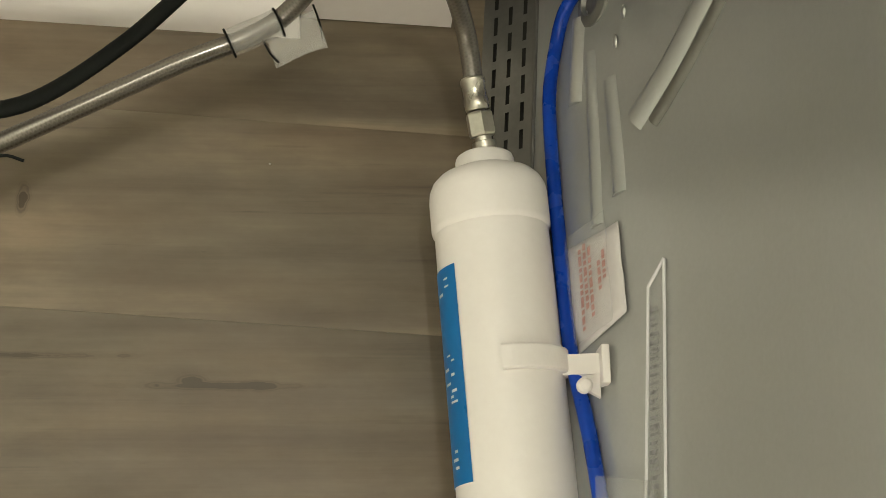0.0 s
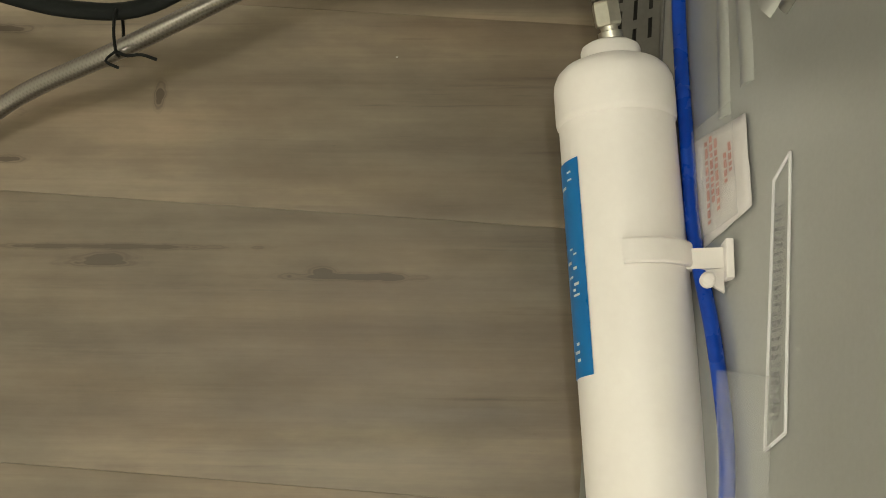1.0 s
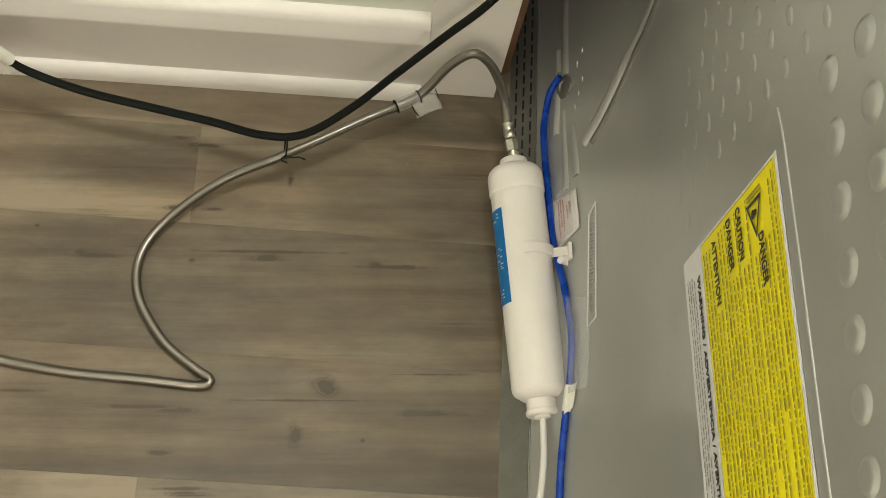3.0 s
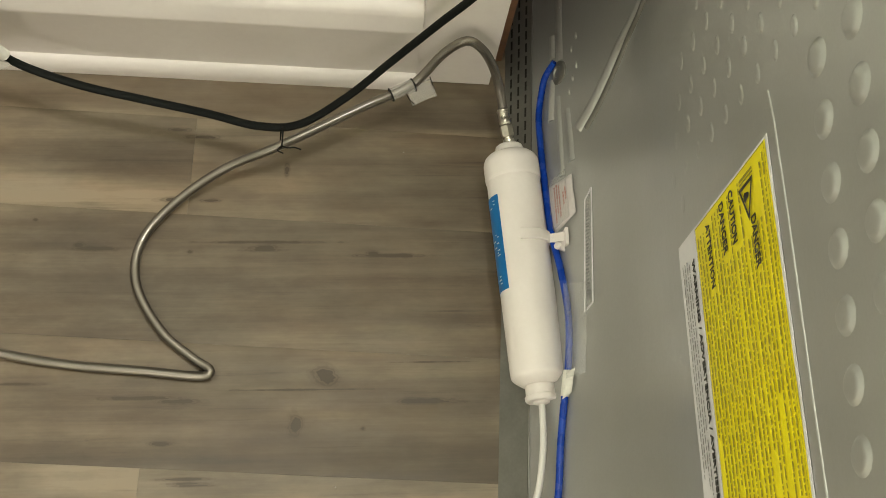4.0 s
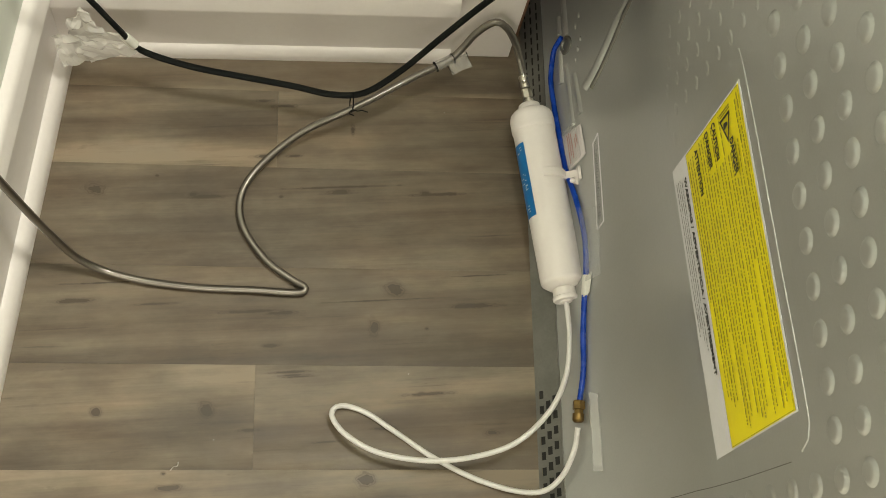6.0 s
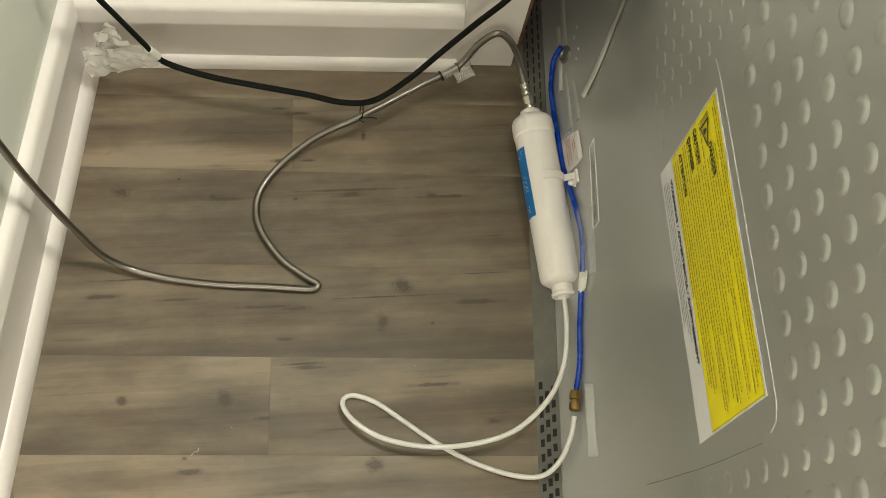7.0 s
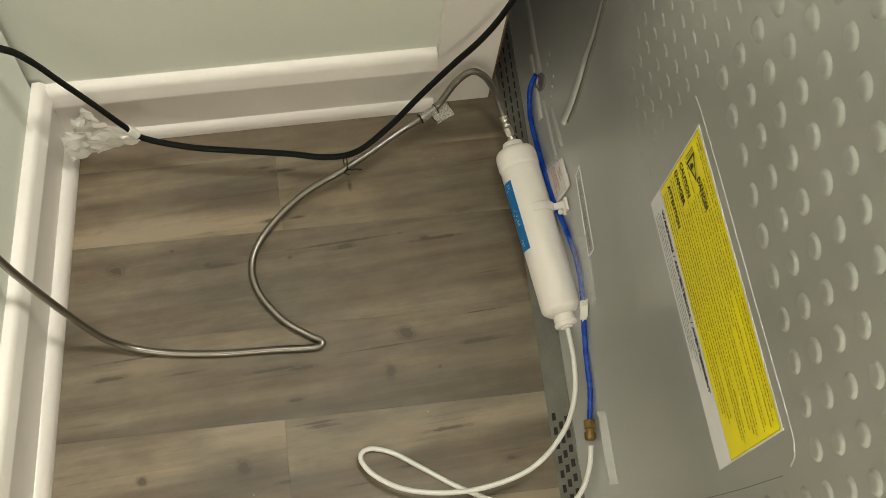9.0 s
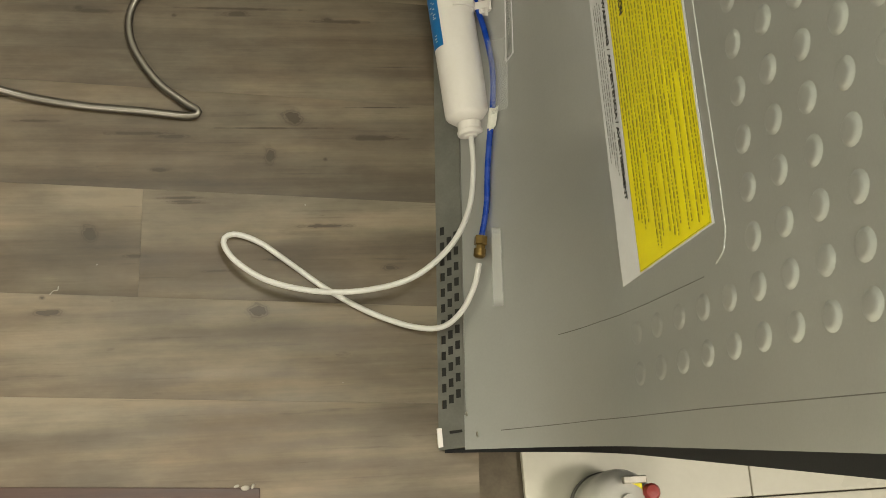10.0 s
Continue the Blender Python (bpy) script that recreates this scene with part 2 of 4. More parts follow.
M_YELLOW = mottled("yellow_label_film", (0.90, 0.76, 0.003), (0.95, 0.83, 0.005), 14, 160, (0.35, 0.5), 0.10, 0.0005)
M_PAPER = mottled("white_label_paper", (0.70, 0.69, 0.71), (0.78, 0.77, 0.79), 20, 220, (0.5, 0.65), 0.12, 0.0005)
M_INK = mottled("black_ink", (0.018, 0.018, 0.016), (0.035, 0.034, 0.028), 80, 400, (0.5, 0.6))
M_FADED_INK = mottled("faded_ink", (0.19, 0.160, 0.012), (0.50, 0.42, 0.020), 420, 900, (0.5, 0.6))
M_GREY_INK = mottled("grey_ink", (0.13, 0.13, 0.13), (0.40, 0.40, 0.40), 420, 900, (0.5, 0.6))
M_RED_INK = mottled("faded_red_ink", (0.46, 0.14, 0.11), (0.60, 0.26, 0.21), 160, 600, (0.5, 0.7))
M_TAG = mottled("tag_paper", (0.66, 0.62, 0.61), (0.74, 0.70, 0.69), 30, 260, (0.5, 0.65), 0.12, 0.0005)
M_MASK = mottled("white_tape", (0.70, 0.69, 0.62), (0.80, 0.79, 0.73), 60, 220, (0.45, 0.6), 0.5, 0.0015)
M_CLEAR = clear("clear_tape", (0.80, 0.80, 0.77), 0.22)
M_FROST = clear("frosted_tape", (0.82, 0.82, 0.80), 0.30, 0.40)
M_SLEEVE = clear("clear_sleeve", (0.80, 0.78, 0.73), 0.16, 0.24)
M_CRINKLE = clear("crinkled_tape", (0.88, 0.86, 0.81), 0.18, 0.55)
M_BROWN = mottled("brown_wood", (0.15, 0.07, 0.035), (0.24, 0.12, 0.06), 8, 160, (0.45, 0.6), 0.2, 0.0008, 0.0, (1, 1, 8))
M_REDWOOD = mottled("red_brown_threshold", (0.045, 0.021, 0.014), (0.08, 0.038, 0.025), 20, 200, (0.35, 0.5), 0.2, 0.0008, 0.0, (0.2, 3, 1))
M_TILE = mottled("cream_tile", (0.68, 0.65, 0.54), (0.77, 0.74, 0.63), 6, 120, (0.25, 0.4), 0.08, 0.0006)
M_GROUT = mottled("grout", (0.10, 0.08, 0.055), (0.16, 0.13, 0.09), 40, 300, (0.8, 0.9))
M_CAN = mottled("off_white_enamel", (0.68, 0.66, 0.60), (0.76, 0.74, 0.69), 30, 260, (0.18, 0.28), 0.06, 0.0003)
M_DUST = mottled("pale_dust", (0.36, 0.32, 0.27), (0.52, 0.48, 0.42), 90, 400, (0.7, 0.9))
M_RED = mottled("red_plastic", (0.30, 0.03, 0.02), (0.42, 0.05, 0.04), 50, 300, (0.35, 0.5))


# ---- mesh helpers ----
def part(name, bm, mat, parent=None, label="", smooth=False, angle=40):
    me = bpy.data.meshes.new(name)
    bmesh.ops.recalc_face_normals(bm, faces=bm.faces)
    if smooth:
        for fc in bm.faces:
            fc.smooth = True
        for e in bm.edges:
            if len(e.link_faces) == 2 and e.calc_face_angle(0) > radians(angle):
                e.smooth = False
    bm.to_mesh(me)
    bm.free()
    me.materials.append(mat)
    ob = new(name, me)
    if parent is not None:
        ob.parent = parent
    if label:
        ob["label"] = label
    return ob


def thing(name, label, category, group="", kind=""):
    return tagged(new(name), label, category, group, kind)


def box(bm, x0, x1, y0, y1, z0, z1, bevel=0.0):
    r = bmesh.ops.create_cube(bm, size=1.0, matrix=Matrix.LocRotScale(((x0 + x1) / 2, (y0 + y1) / 2, (z0 + z1) / 2), None, (x1 - x0, y1 - y0, z1 - z0)))
    if bevel:
        es = list({e for v in r["verts"] for e in v.link_edges})
        bmesh.ops.bevel(bm, geom=es, offset=bevel, segments=2, affect="EDGES", profile=0.5)
    return bm


def boxed(*a, bevel=0.0):
    return box(bmesh.new(), *a, bevel=bevel)


def smooth_line(points, step):
    """A Catmull-Rom curve through the points, about step apart."""
    p = [Vector(q) for q in points]
    p = [p[0] * 2 - p[1]] + p + [p[-1] * 2 - p[-2]]
    out = []
    for i in range(1, len(p) - 2):
        a, b, c, d = p[i - 1:i + 3]
        k = max(2, int((c - b).length / step))
        for j in range(k):
            u = j / k
            out.append(0.5 * ((2 * b) + (c - a) * u + (2 * a - 5 * b + 4 * c - d) * u * u + (3 * b - a - 3 * c + d) * u ** 3))
    out.append(p[-2])
    return out


def tube(points, radius, step=0.006, sides=12, flat=1.0, bm=None):
    """A round (or, with flat below 1, flattened) tube along the points, with u round it and v in metres along it."""
    bm = bm or bmesh.new()
    line = smooth_line(points, step)
    uv = bm.loops.layers.uv.verify()
    rings, run, runs = [], 0.0, []
    side = None
    for i, q in enumerate(line):
        ahead = (line[min(i + 1, len(line) - 1)] - line[max(i - 1, 0)]).normalized()
        side = (Vector((0, 0, 1)).cross(ahead) if side is None else side - ahead * side.dot(ahead)).normalized()
        up = ahead.cross(side)
        if i:
            run += (q - line[i - 1]).length
        runs.append(run)
        rings.append([bm.verts.new(q + radius * (math.cos(2 * math.pi * k / sides) * side + flat * math.sin(2 * math.pi * k / sides) * up)) for k in range(sides)])
    for i in range(len(rings) - 1):
        for k in range(sides):
            fc = bm.faces.new((rings[i][k], rings[i][(k + 1) % sides], rings[i + 1][(k + 1) % sides], rings[i + 1][k]))
            for lp, (a, b) in zip(fc.loops, ((k, i), (k + 1, i), (k + 1, i + 1), (k, i + 1))):
                lp[uv].uv = (a / sides, runs[b])
    bm.faces.new(rings[0][::-1])
    bm.faces.new(rings[-1])
    return bm


def lathe(profile, a, b, sides=40, bm=None, start=0.0, sweep=2 * math.pi):
    """Turns a profile of (distance along, radius) about the line from a towards b."""
    bm = bm or bmesh.new()
    a, b = Vector(a), Vector(b)
    ax = (b - a).normalized()
    ref = Vector((0, 1, 0)) if abs(ax.z) > 0.98 else Vector((0, 0, 1))
    up = (ref - ax * ax.dot(ref)).normalized()
    right = ax.cross(up)
    full = sweep > 6.28
    n = sides if full else sides + 1
    rings = []
    for d, r in profile:
        rings.append([bm.verts.new(a + ax * d + r * (math.cos(start + sweep * k / sides) * up + math.sin(start + sweep * k / sides) * right)) for k in range(n)])
    for i in range(len(rings) - 1):
        for k in range(sides):
            j = (k + 1) % n
            bm.faces.new((rings[i][k], rings[i][j], rings[i + 1][j], rings[i + 1][k]))
    if full:
        for ring in (rings[0], rings[-1]):
            if profile[rings.index(ring)][1] > 1e-6:
                bm.faces.new(ring)
    return bm


def words(body, size, place, mat, parent, thick=0.0002, bold=0.0, width=None, name="lettering"):
    """Raised lettering on the refrigerator's back: reads towards -y, stands along z, faces -x."""
    cu = bpy.data.curves.new(name, "FONT")
    cu.body, cu.size, cu.extrude, cu.offset = body, size, thick, bold
    tmp = new("tmp", cu)
    me = bpy.data.meshes.new_from_object(tmp)
    bpy.data.objects.remove(tmp)
    bpy.data.curves.remove(cu)
    turn = Matrix(((0, 0, -1, place[0]), (-1, 0, 0, place[1]), (0, 1, 0, place[2]), (0, 0, 0, 1)))
    stretch = 1.0
    if width:
        xs = [v.co.x for v in me.vertices]
        stretch = width / (max(xs) - min(xs))
    me.transform(turn @ Matrix.Diagonal((stretch, 1, 1, 1)))
    me.materials.append(mat)
    ob = new(name, me)
    ob.parent = parent
    return ob


# ---- setting ----
def west(y):
    """The west wall's foot line: x at y."""
    return -0.663 + 0.175 * y


def strip_between(profile_a, profile_b, bm=None):
    """A bar whose cross-section runs from one closed outline to another."""
    bm = bm or bmesh.new()
    a = [bm.verts.new(p) for p in profile_a]
    b = [bm.verts.new(p) for p in profile_b]
    for i in range(len(a)):
        j = (i + 1) % len(a)
        bm.faces.new((a[i], a[j], b[j], b[i]))
    bm.faces.new(a[::-1])
    bm.faces.new(b)
    return bm


def board_outline(h, low=0.05):
    """A moulded baseboard's section as (distance off the wall, height): flat face, a rounded cap."""
    return [(0, low), (0.012, low), (0.012, h - 0.042), (0.0135, h - 0.036), (0.0135, h - 0.030), (0.0115, h - 0.022), (0.0105, h - 0.012), (0.009, h - 0.005), (0.006, h - 0.001), (0, h)]


def shoe_outline():
    """The shoe moulding along the floor: a quarter round."""
    return [(0, 0), (0.024, 0), (0.024, 0.010), (0.0235, 0.022), (0.0215, 0.034), (0.018, 0.043), (0.013, 0.049), (0, 0.051)]


def north(x, d=0.0):
    """The north wall's foot line: y at x, d behind the shoe moulding's front."""
    return -0.045 * (x + 0.30) + d


def along_north(x0, x1, outline):
    return strip_between([(x0, north(x0, d), z) for d, z in outline], [(x1, north(x1, d), z) for d, z in outline])


wn = part("wall_north", along_north(-1.2, -0.150, [(0.024, 0), (0.14, 0), (0.14, 2.5), (0.024, 2.5)]), M_WALL)
tagged(wn, "pale grey-green painted wall behind the white baseboard", "wall", kind="structure")
wn2 = part("wall_north_return", boxed(-0.092, 3.0, 0.36, 0.48, 0, 2.5), M_WALL)
tagged(wn2, "pale grey-green painted wall behind the refrigerator", "wall", kind="structure")
bm = strip_between([(west(0.03) - 0.032, 0.03, 0), (west(0.03) - 0.15, 0.03, 0), (west(0.03) - 0.15, 0.03, 2.5), (west(0.03) - 0.032, 0.03, 2.5)],
                   [(west(-4) - 0.032, -4, 0), (west(-4) - 0.15, -4, 0), (west(-4) - 0.15, -4, 2.5), (west(-4) - 0.032, -4, 2.5)])
tagged(part("wall_west", bm, M_WALL), "pale grey-green painted wall meeting the corner", "wall", kind="structure")
tagged(part("wall_south", boxed(-1.6, 3.0, -4.1, -4.0, 0, 2.5), M_WALL), "plain painted wall closing the room", "wall", kind="structure")
tagged(part("wall_east", boxed(3.0, 3.1, -4.1, 0.5, 0, 2.5), M_WALL), "plain painted wall closing the room", "wall", kind="structure")
tagged(part("ceiling", boxed(-1.6, 3.1, -4.1, 0.5, 2.5, 2.6), M_CEIL), "white painted ceiling", "ceiling", kind="structure")

# baseboards with their shoe mouldings
base_n = thing("baseboard_north", "white moulded baseboard with a rounded shoe moulding", "baseboard", kind="structure")
x0, x1 = west(0.03) - 0.031, -0.187
part("board", along_north(x0, x1, [(0.024 - d * 1.3, z) for d, z in board_outline(0.140, 0.022)]), M_TRIM, base_n, smooth=True)
part("shoe_moulding", along_north(x0, x1, [(0.024 - d, z * 0.52) for d, z in shoe_outline()]), M_TRIM, base_n, smooth=True)
base_w = thing("baseboard_west", "white moulded baseboard with a scuffed rounded shoe moulding", "baseboard", kind="structure")
y0, y1 = 0.0385, -0.80
part("board", strip_between([(west(y0) - 0.032 + d * 1.45, y0, z) for d, z in board_outline(0.152, 0.030)], [(west(y1) - 0.032 + d * 1.45, y1, z) for d, z in board_outline(0.20, 0.030)]), M_TRIM, base_w, smooth=True)
part("shoe_moulding", strip_between([(west(y0) - 0.032 + d * 1.333, y0, z * 0.62) for d, z in shoe_outline()], [(west(y1) - 0.032 + d * 1.333, y1, z * 0.62) for d, z in shoe_outline()]), M_TRIM, base_w, smooth=True)

casing = thing("door_casing", "white painted door casing standing on the floor", "door casing", kind="structure")
part("casing_board", along_north(-0.1865, -0.109, [(0.0115, 0.0015), (0.15, 0.0015), (0.15, 2.1), (0.0125, 2.1), (0.0105, 2.09)]), M_TRIM, casing)
jamb = part("door_jamb", boxed(-0.1085, -0.094, 0.03, 0.13, 0.002, 2.1, bevel=0.001), M_BROWN)
tagged(jamb, "narrow brown wooden jamb beside the white casing", "door jamb", kind="structure")

# floor: screed, boards, threshold, tiles
floor = part("floor", boxed(-1.6, 3.1, -4.1, 0.5, -0.1, -0.009), M_GROUT)
tagged(floor, "grey-brown oak-look plank floor with knots, cream tile beyond", "floor", kind="structure")

# ---- refrigerator ----
def ease(a, b, x):
    u = min(1.0, max(0.0, (x - a) / (b - a)))
    return u * u * (3 - 2 * u)


def foot(y):
    """Where the refrigerator's base cover meets the floor."""
    return -0.092 + 0.066 * y


def back(y, z):
    """The x of the refrigerator's back at y and height z: sloping base cover, a ledge, then the upright sheet."""
    a = foot(y) + 0.025
    if z <= 0.02:
        return foot(y) + 1.25 * z
    u = min(1.0, (z - 0.02) / 0.24)
    return a + (-0.003 - a) * (1 - (1 - u) ** 2.2)


def off_back(points, gap):
    """The points, each kept at least gap clear of the refrigerator's back."""
    return [(min(x, back(y, z) - gap), y, z) for x, y, z in [tuple(p) for p in points]]


def south(z):
    """The y of the back's south edge at height z."""
    return -0.700 - 0.136 * min(z, 1.0)


TOP, NORTH = 1.74, 0.26
fridge = thing("refrigerator", "grey sheet-steel back of a refrigerator with pressed dimples and vents", "refrigerator")

bm = bmesh.new()
zs = [0.02, 0.03, 0.037, 0.041, 0.05] + [0.06 + 0.20 * (k / 12) for k in range(13)] + [0.26 + (TOP - 0.26) * k / 16 for k in range(1, 17)]
rows = []
for z in zs:
    ys = [south(z) + (NORTH - south(z)) * k / 64 for k in range(65)]
    rows.append([bm.verts.new((back(y, z), y, z)) for y in ys])
for a, b in zip(rows, rows[1:]):
    for k in range(64):
        bm.faces.new((a[k], a[k + 1], b[k + 1], b[k]))
part("back_panel", bm, M_STEEL, fridge, "smooth grey painted sheet steel", smooth=True, angle=60)

# carcass behind the sheet: sides, top
bm = bmesh.new()
lo = [(0.02, -0.700, 0.012), (0.72, -0.700, 0.012), (0.72, NORTH, 0.012), (0.02, NORTH, 0.012)]
hi = [(0.004, south(TOP), TOP), (0.72, south(TOP), TOP), (0.72, NORTH, TOP), (0.004, NORTH, TOP)]
a, b = [bm.verts.new(p) for p in lo], [bm.verts.new(p) for p in hi]
for i in (0, 1, 2):
    bm.faces.new((a[i], a[i + 1], b[i + 1], b[i]))
bm.faces.new(a[::-1])
bm.faces.new(b)
part("carcass", bm, M_BLACKSIDE, fridge, "black enamelled side")
# folded black edge along the south side of the back
bm = bmesh.new()
prev = None
for z in [0.004, 0.02, 0.03, 0.037, 0.041, 0.05] + [0.06 + 0.20 * k / 12 for k in range(13)] + [0.3, 0.5, 0.7, 0.9, 1.2, TOP]:
    x, y = back(south(z), z), south(z)
    w = 0.003 + 0.020 * min(z, 0.8)
    now = [bm.verts.new(p) for p in ((x + 0.001, y + 0.001, z), (x + 0.001, y - w, z), (x + 0.05, y - w, z), (0.03 + x, y + 0.001, z))]
    if prev:
        for i in range(4):
            bm.faces.new((prev[i], prev[(i + 1) % 4], now[(i + 1) % 4], now[i]))
    else:
        bm.faces.new(now)
    prev = now
bm.faces.new(prev)
part("side_edge", bm, M_BLACKSIDE, fridge, "black folded side edge")

# base cover with rows of punched holes
HOLE_BANDS = [(0.0030, 0.0066, 0.000), (0.0085, 0.0121, 0.005), (0.0140, 0.0176, 0.010)]
PITCH, FIRST, LAST = 0.0182, -0.655, 0.20


def cover_quad(bm, ya, yb, za, zb):
    n = max(1, int((yb - ya) / 0.012))
    for k in range(n):
        u, v = ya + (yb - ya) * k / n, ya + (yb - ya) * (k + 1) / n
        bm.faces.new([bm.verts.new((foot(y) + 1.25 * z, y, z)) for y, z in ((u, za), (v, za), (v, zb), (u, zb))])


bm = bmesh.new()
levels = [0.0]
for za, zb, _ in HOLE_BANDS:
    cover_quad(bm, -0.700, NORTH, levels[-1] + 0.0, za)
    levels.append(zb)
cover_quad(bm, -0.700, NORTH, levels[-1], 0.02)
for za, zb, shift in HOLE_BANDS:
    # square holes to the south, plain sheet behind the filter, long slits to the north
    y = -0.700
    for first, last, step, gap in ((FIRST + shift, -0.452, PITCH, 0.0095), (-0.078 + 0.7 * shift, LAST, 0.0150, 0.0104)):
        cover_quad(bm, y, first, za, zb)
        y = first
        while y < last:
            cover_quad(bm, y + gap, y + step, za, zb)
            if gap > 0.010:
                cover_quad(bm, y, y + gap, za, za + 0.0011)
                cover_quad(bm, y, y + gap, zb - 0.0011, zb)
            y += step
    cover_quad(bm, y, NORTH, za, zb)
bmesh.ops.remove_doubles(bm, verts=bm.verts, dist=0.00005)
part("base_cover", bm, M_COVER, fridge, "zinc-grey perforated base cover")
# black sheet added close behind the holes in place of their shade
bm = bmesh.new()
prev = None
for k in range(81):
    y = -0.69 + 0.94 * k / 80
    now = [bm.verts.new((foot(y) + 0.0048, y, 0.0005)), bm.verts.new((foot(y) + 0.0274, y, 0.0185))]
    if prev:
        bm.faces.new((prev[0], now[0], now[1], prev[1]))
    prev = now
part("vent_shade_sheet", bm, M_DARK, fridge, "black sheet standing in for the shade behind the vents")
part("levelling_foot", boxed(foot(-0.69) - 0.0016, foot(-0.69) + 0.004, -0.697, -0.676, 0.0002, 0.0045, bevel=0.0008), M_WHITE, fridge, "white plastic foot")
# rolled lip between cover and sheet
part("lip", tube([(back(y, 0.021) - 0.0006, y, 0.021) for y in [-0.665 + 0.036 * k for k in range(26)]], 0.0012, 0.02, 6), M_COVER, fridge, "bright rolled edge of the cover")


def on_back(points, lift=0.0):
    return [(back(y, z) - lift, y, z) for y, z in points]


# pressed lines and ridges
def ridge(points, radius, name, label="", mat=None, sink=0.3):
    line = []
    for (ya, za), (yb, zb) in zip(points, points[1:]):
        k = max(2, int(math.hypot(yb - ya, zb - za) / 0.02))
        line += [(ya + (yb - ya) * j / k, za + (zb - za) * j / k) for j in range(k)]
    line.append(points[-1])
    part(name, tube(on_back(line, radius * -sink), radius, 0.008, 12), mat or M_STEEL, fridge, label, smooth=True, angle=80)


ridge([(-0.252, 0.484), (-0.272, 0.487), (-0.344, 0.489), (-0.457, 0.489), (-0.559, 0.491), (-0.594, 0.490), (-0.608, 0.482), (-0.614, 0.466)], 0.0015, "pressed_bead", "raised bead pressed round the label field")
# the folds' shade is painted: thin raised lines in the darker cover zinc
ridge([(-0.619, 0.44), (-0.612, 0.32), (-0.603, 0.20), (-0.601, 0.13)], 0.0005, "crease_shade_line", "fold line in the sheet, its shade done in darker zinc", M_COVER)
ridge([(-0.688, 0.055), (-0.697, 0.168), (-0.722, 0.402), (-0.740, 0.557), (-0.754, 0.678), (-0.80, 1.1)], 0.0005, "crease_shade_line", "fold line in the sheet, its shade done in darker zinc", M_COVER)
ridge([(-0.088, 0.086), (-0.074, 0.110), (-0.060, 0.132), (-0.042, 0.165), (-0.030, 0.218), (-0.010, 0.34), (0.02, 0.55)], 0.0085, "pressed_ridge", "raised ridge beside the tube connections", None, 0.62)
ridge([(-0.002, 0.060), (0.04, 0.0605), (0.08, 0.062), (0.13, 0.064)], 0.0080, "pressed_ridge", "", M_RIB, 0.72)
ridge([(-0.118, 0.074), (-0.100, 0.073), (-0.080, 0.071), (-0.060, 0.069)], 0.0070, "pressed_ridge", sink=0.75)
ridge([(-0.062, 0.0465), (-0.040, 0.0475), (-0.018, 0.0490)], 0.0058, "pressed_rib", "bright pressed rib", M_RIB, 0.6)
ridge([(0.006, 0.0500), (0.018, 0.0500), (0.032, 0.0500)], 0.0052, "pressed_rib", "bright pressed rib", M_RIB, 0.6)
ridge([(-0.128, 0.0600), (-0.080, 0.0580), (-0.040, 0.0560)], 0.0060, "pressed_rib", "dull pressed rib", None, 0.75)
bx = back(-0.014, 0.060)
part("tube_inlet", lathe([(0.0, 0.0130), (0.0022, 0.0122), (0.0034, 0.0100), (0.0036, 0.0072), (0.0016, 0.0060), (0.0012, 0.0)], (bx + 0.0012, -0.014, 0.060), (bx - 1, -0.014, 0.46), 24), M_COVER, fridge, "dull pressed boss where the blue tube enters", smooth=True)
# shaded side of the ridge, put in as a bar of darker zinc
ridge([(-0.094, 0.100), (-0.078, 0.128), (-0.062, 0.156), (-0.046, 0.190), (-0.034, 0.244), (-0.014, 0.37), (0.018, 0.58)], 0.0040, "groove_shade_bar", "darker zinc bar painted as the shade beside the ridge", M_COVER)
for y, z in ((0.056, 0.0645), (0.001, 0.0818), (-0.020, 0.0887), (-0.031, 0.0821), (-0.043, 0.0758), (0.012, 0.0900)):
    x = back(y, z)
    part("rivet", lathe([(0, 0.0034), (0.0008, 0.0031), (0.0014, 0.0018), (0.0016, 0.0)], (x, y, z), (x - 1, y, z), 10), M_RIB, fridge, smooth=True)
for y, z in ((-0.688, 0.032), (-0.664, 0.0225)):
    x = back(y, z)
    part("screw", lathe([(0, 0.0030), (0.001, 0.0028), (0.0016, 0.0014), (0.0018, 0.0)], (x, y, z), (x - 1, y, z), 10), M_NICKEL, fridge, smooth=True)
# no opening is cut: a black bar paints the slot's shaded inside
part("slot", strip_between([(back(-0.682, 0.009) - 0.0008, y, 0.0090 + h) for y, h in ((-0.6835, 0), (-0.6805, 0), (-0.6805, 0.0015), (-0.6835, 0.0015))], [(back(-0.682, 0.0185) - 0.0008, y, 0.0185 + h) for y, h in ((-0.6835, 0), (-0.6805, 0), (-0.6805, 0.0015), (-0.6835, 0.0015))]), M_DARK, fridge, "slot in the cover, its shaded hollow painted as a black bar")

# dimples pressed into the sheet, outside the plain field round the label
def dome(bm, m):
    rings = []
    for rad, lift in ((1.0, -0.05), (0.90, 0.16), (0.78, 0.58), (0.66, 0.86), (0.50, 0.97), (0.25, 1.0)):
        rings.append([bm.verts.new(m @ Vector((-lift, rad * math.cos(t), rad * math.sin(t)))) for t in [2 * math.pi * k / 16 for k in range(16)]])
    for p, q in zip(rings, rings[1:]):
        for k in range(16):
            bm.faces.new((p[k], p[(k + 1) % 16], q[(k + 1) % 16], q[k]))
    bm.faces.new(rings[-1])


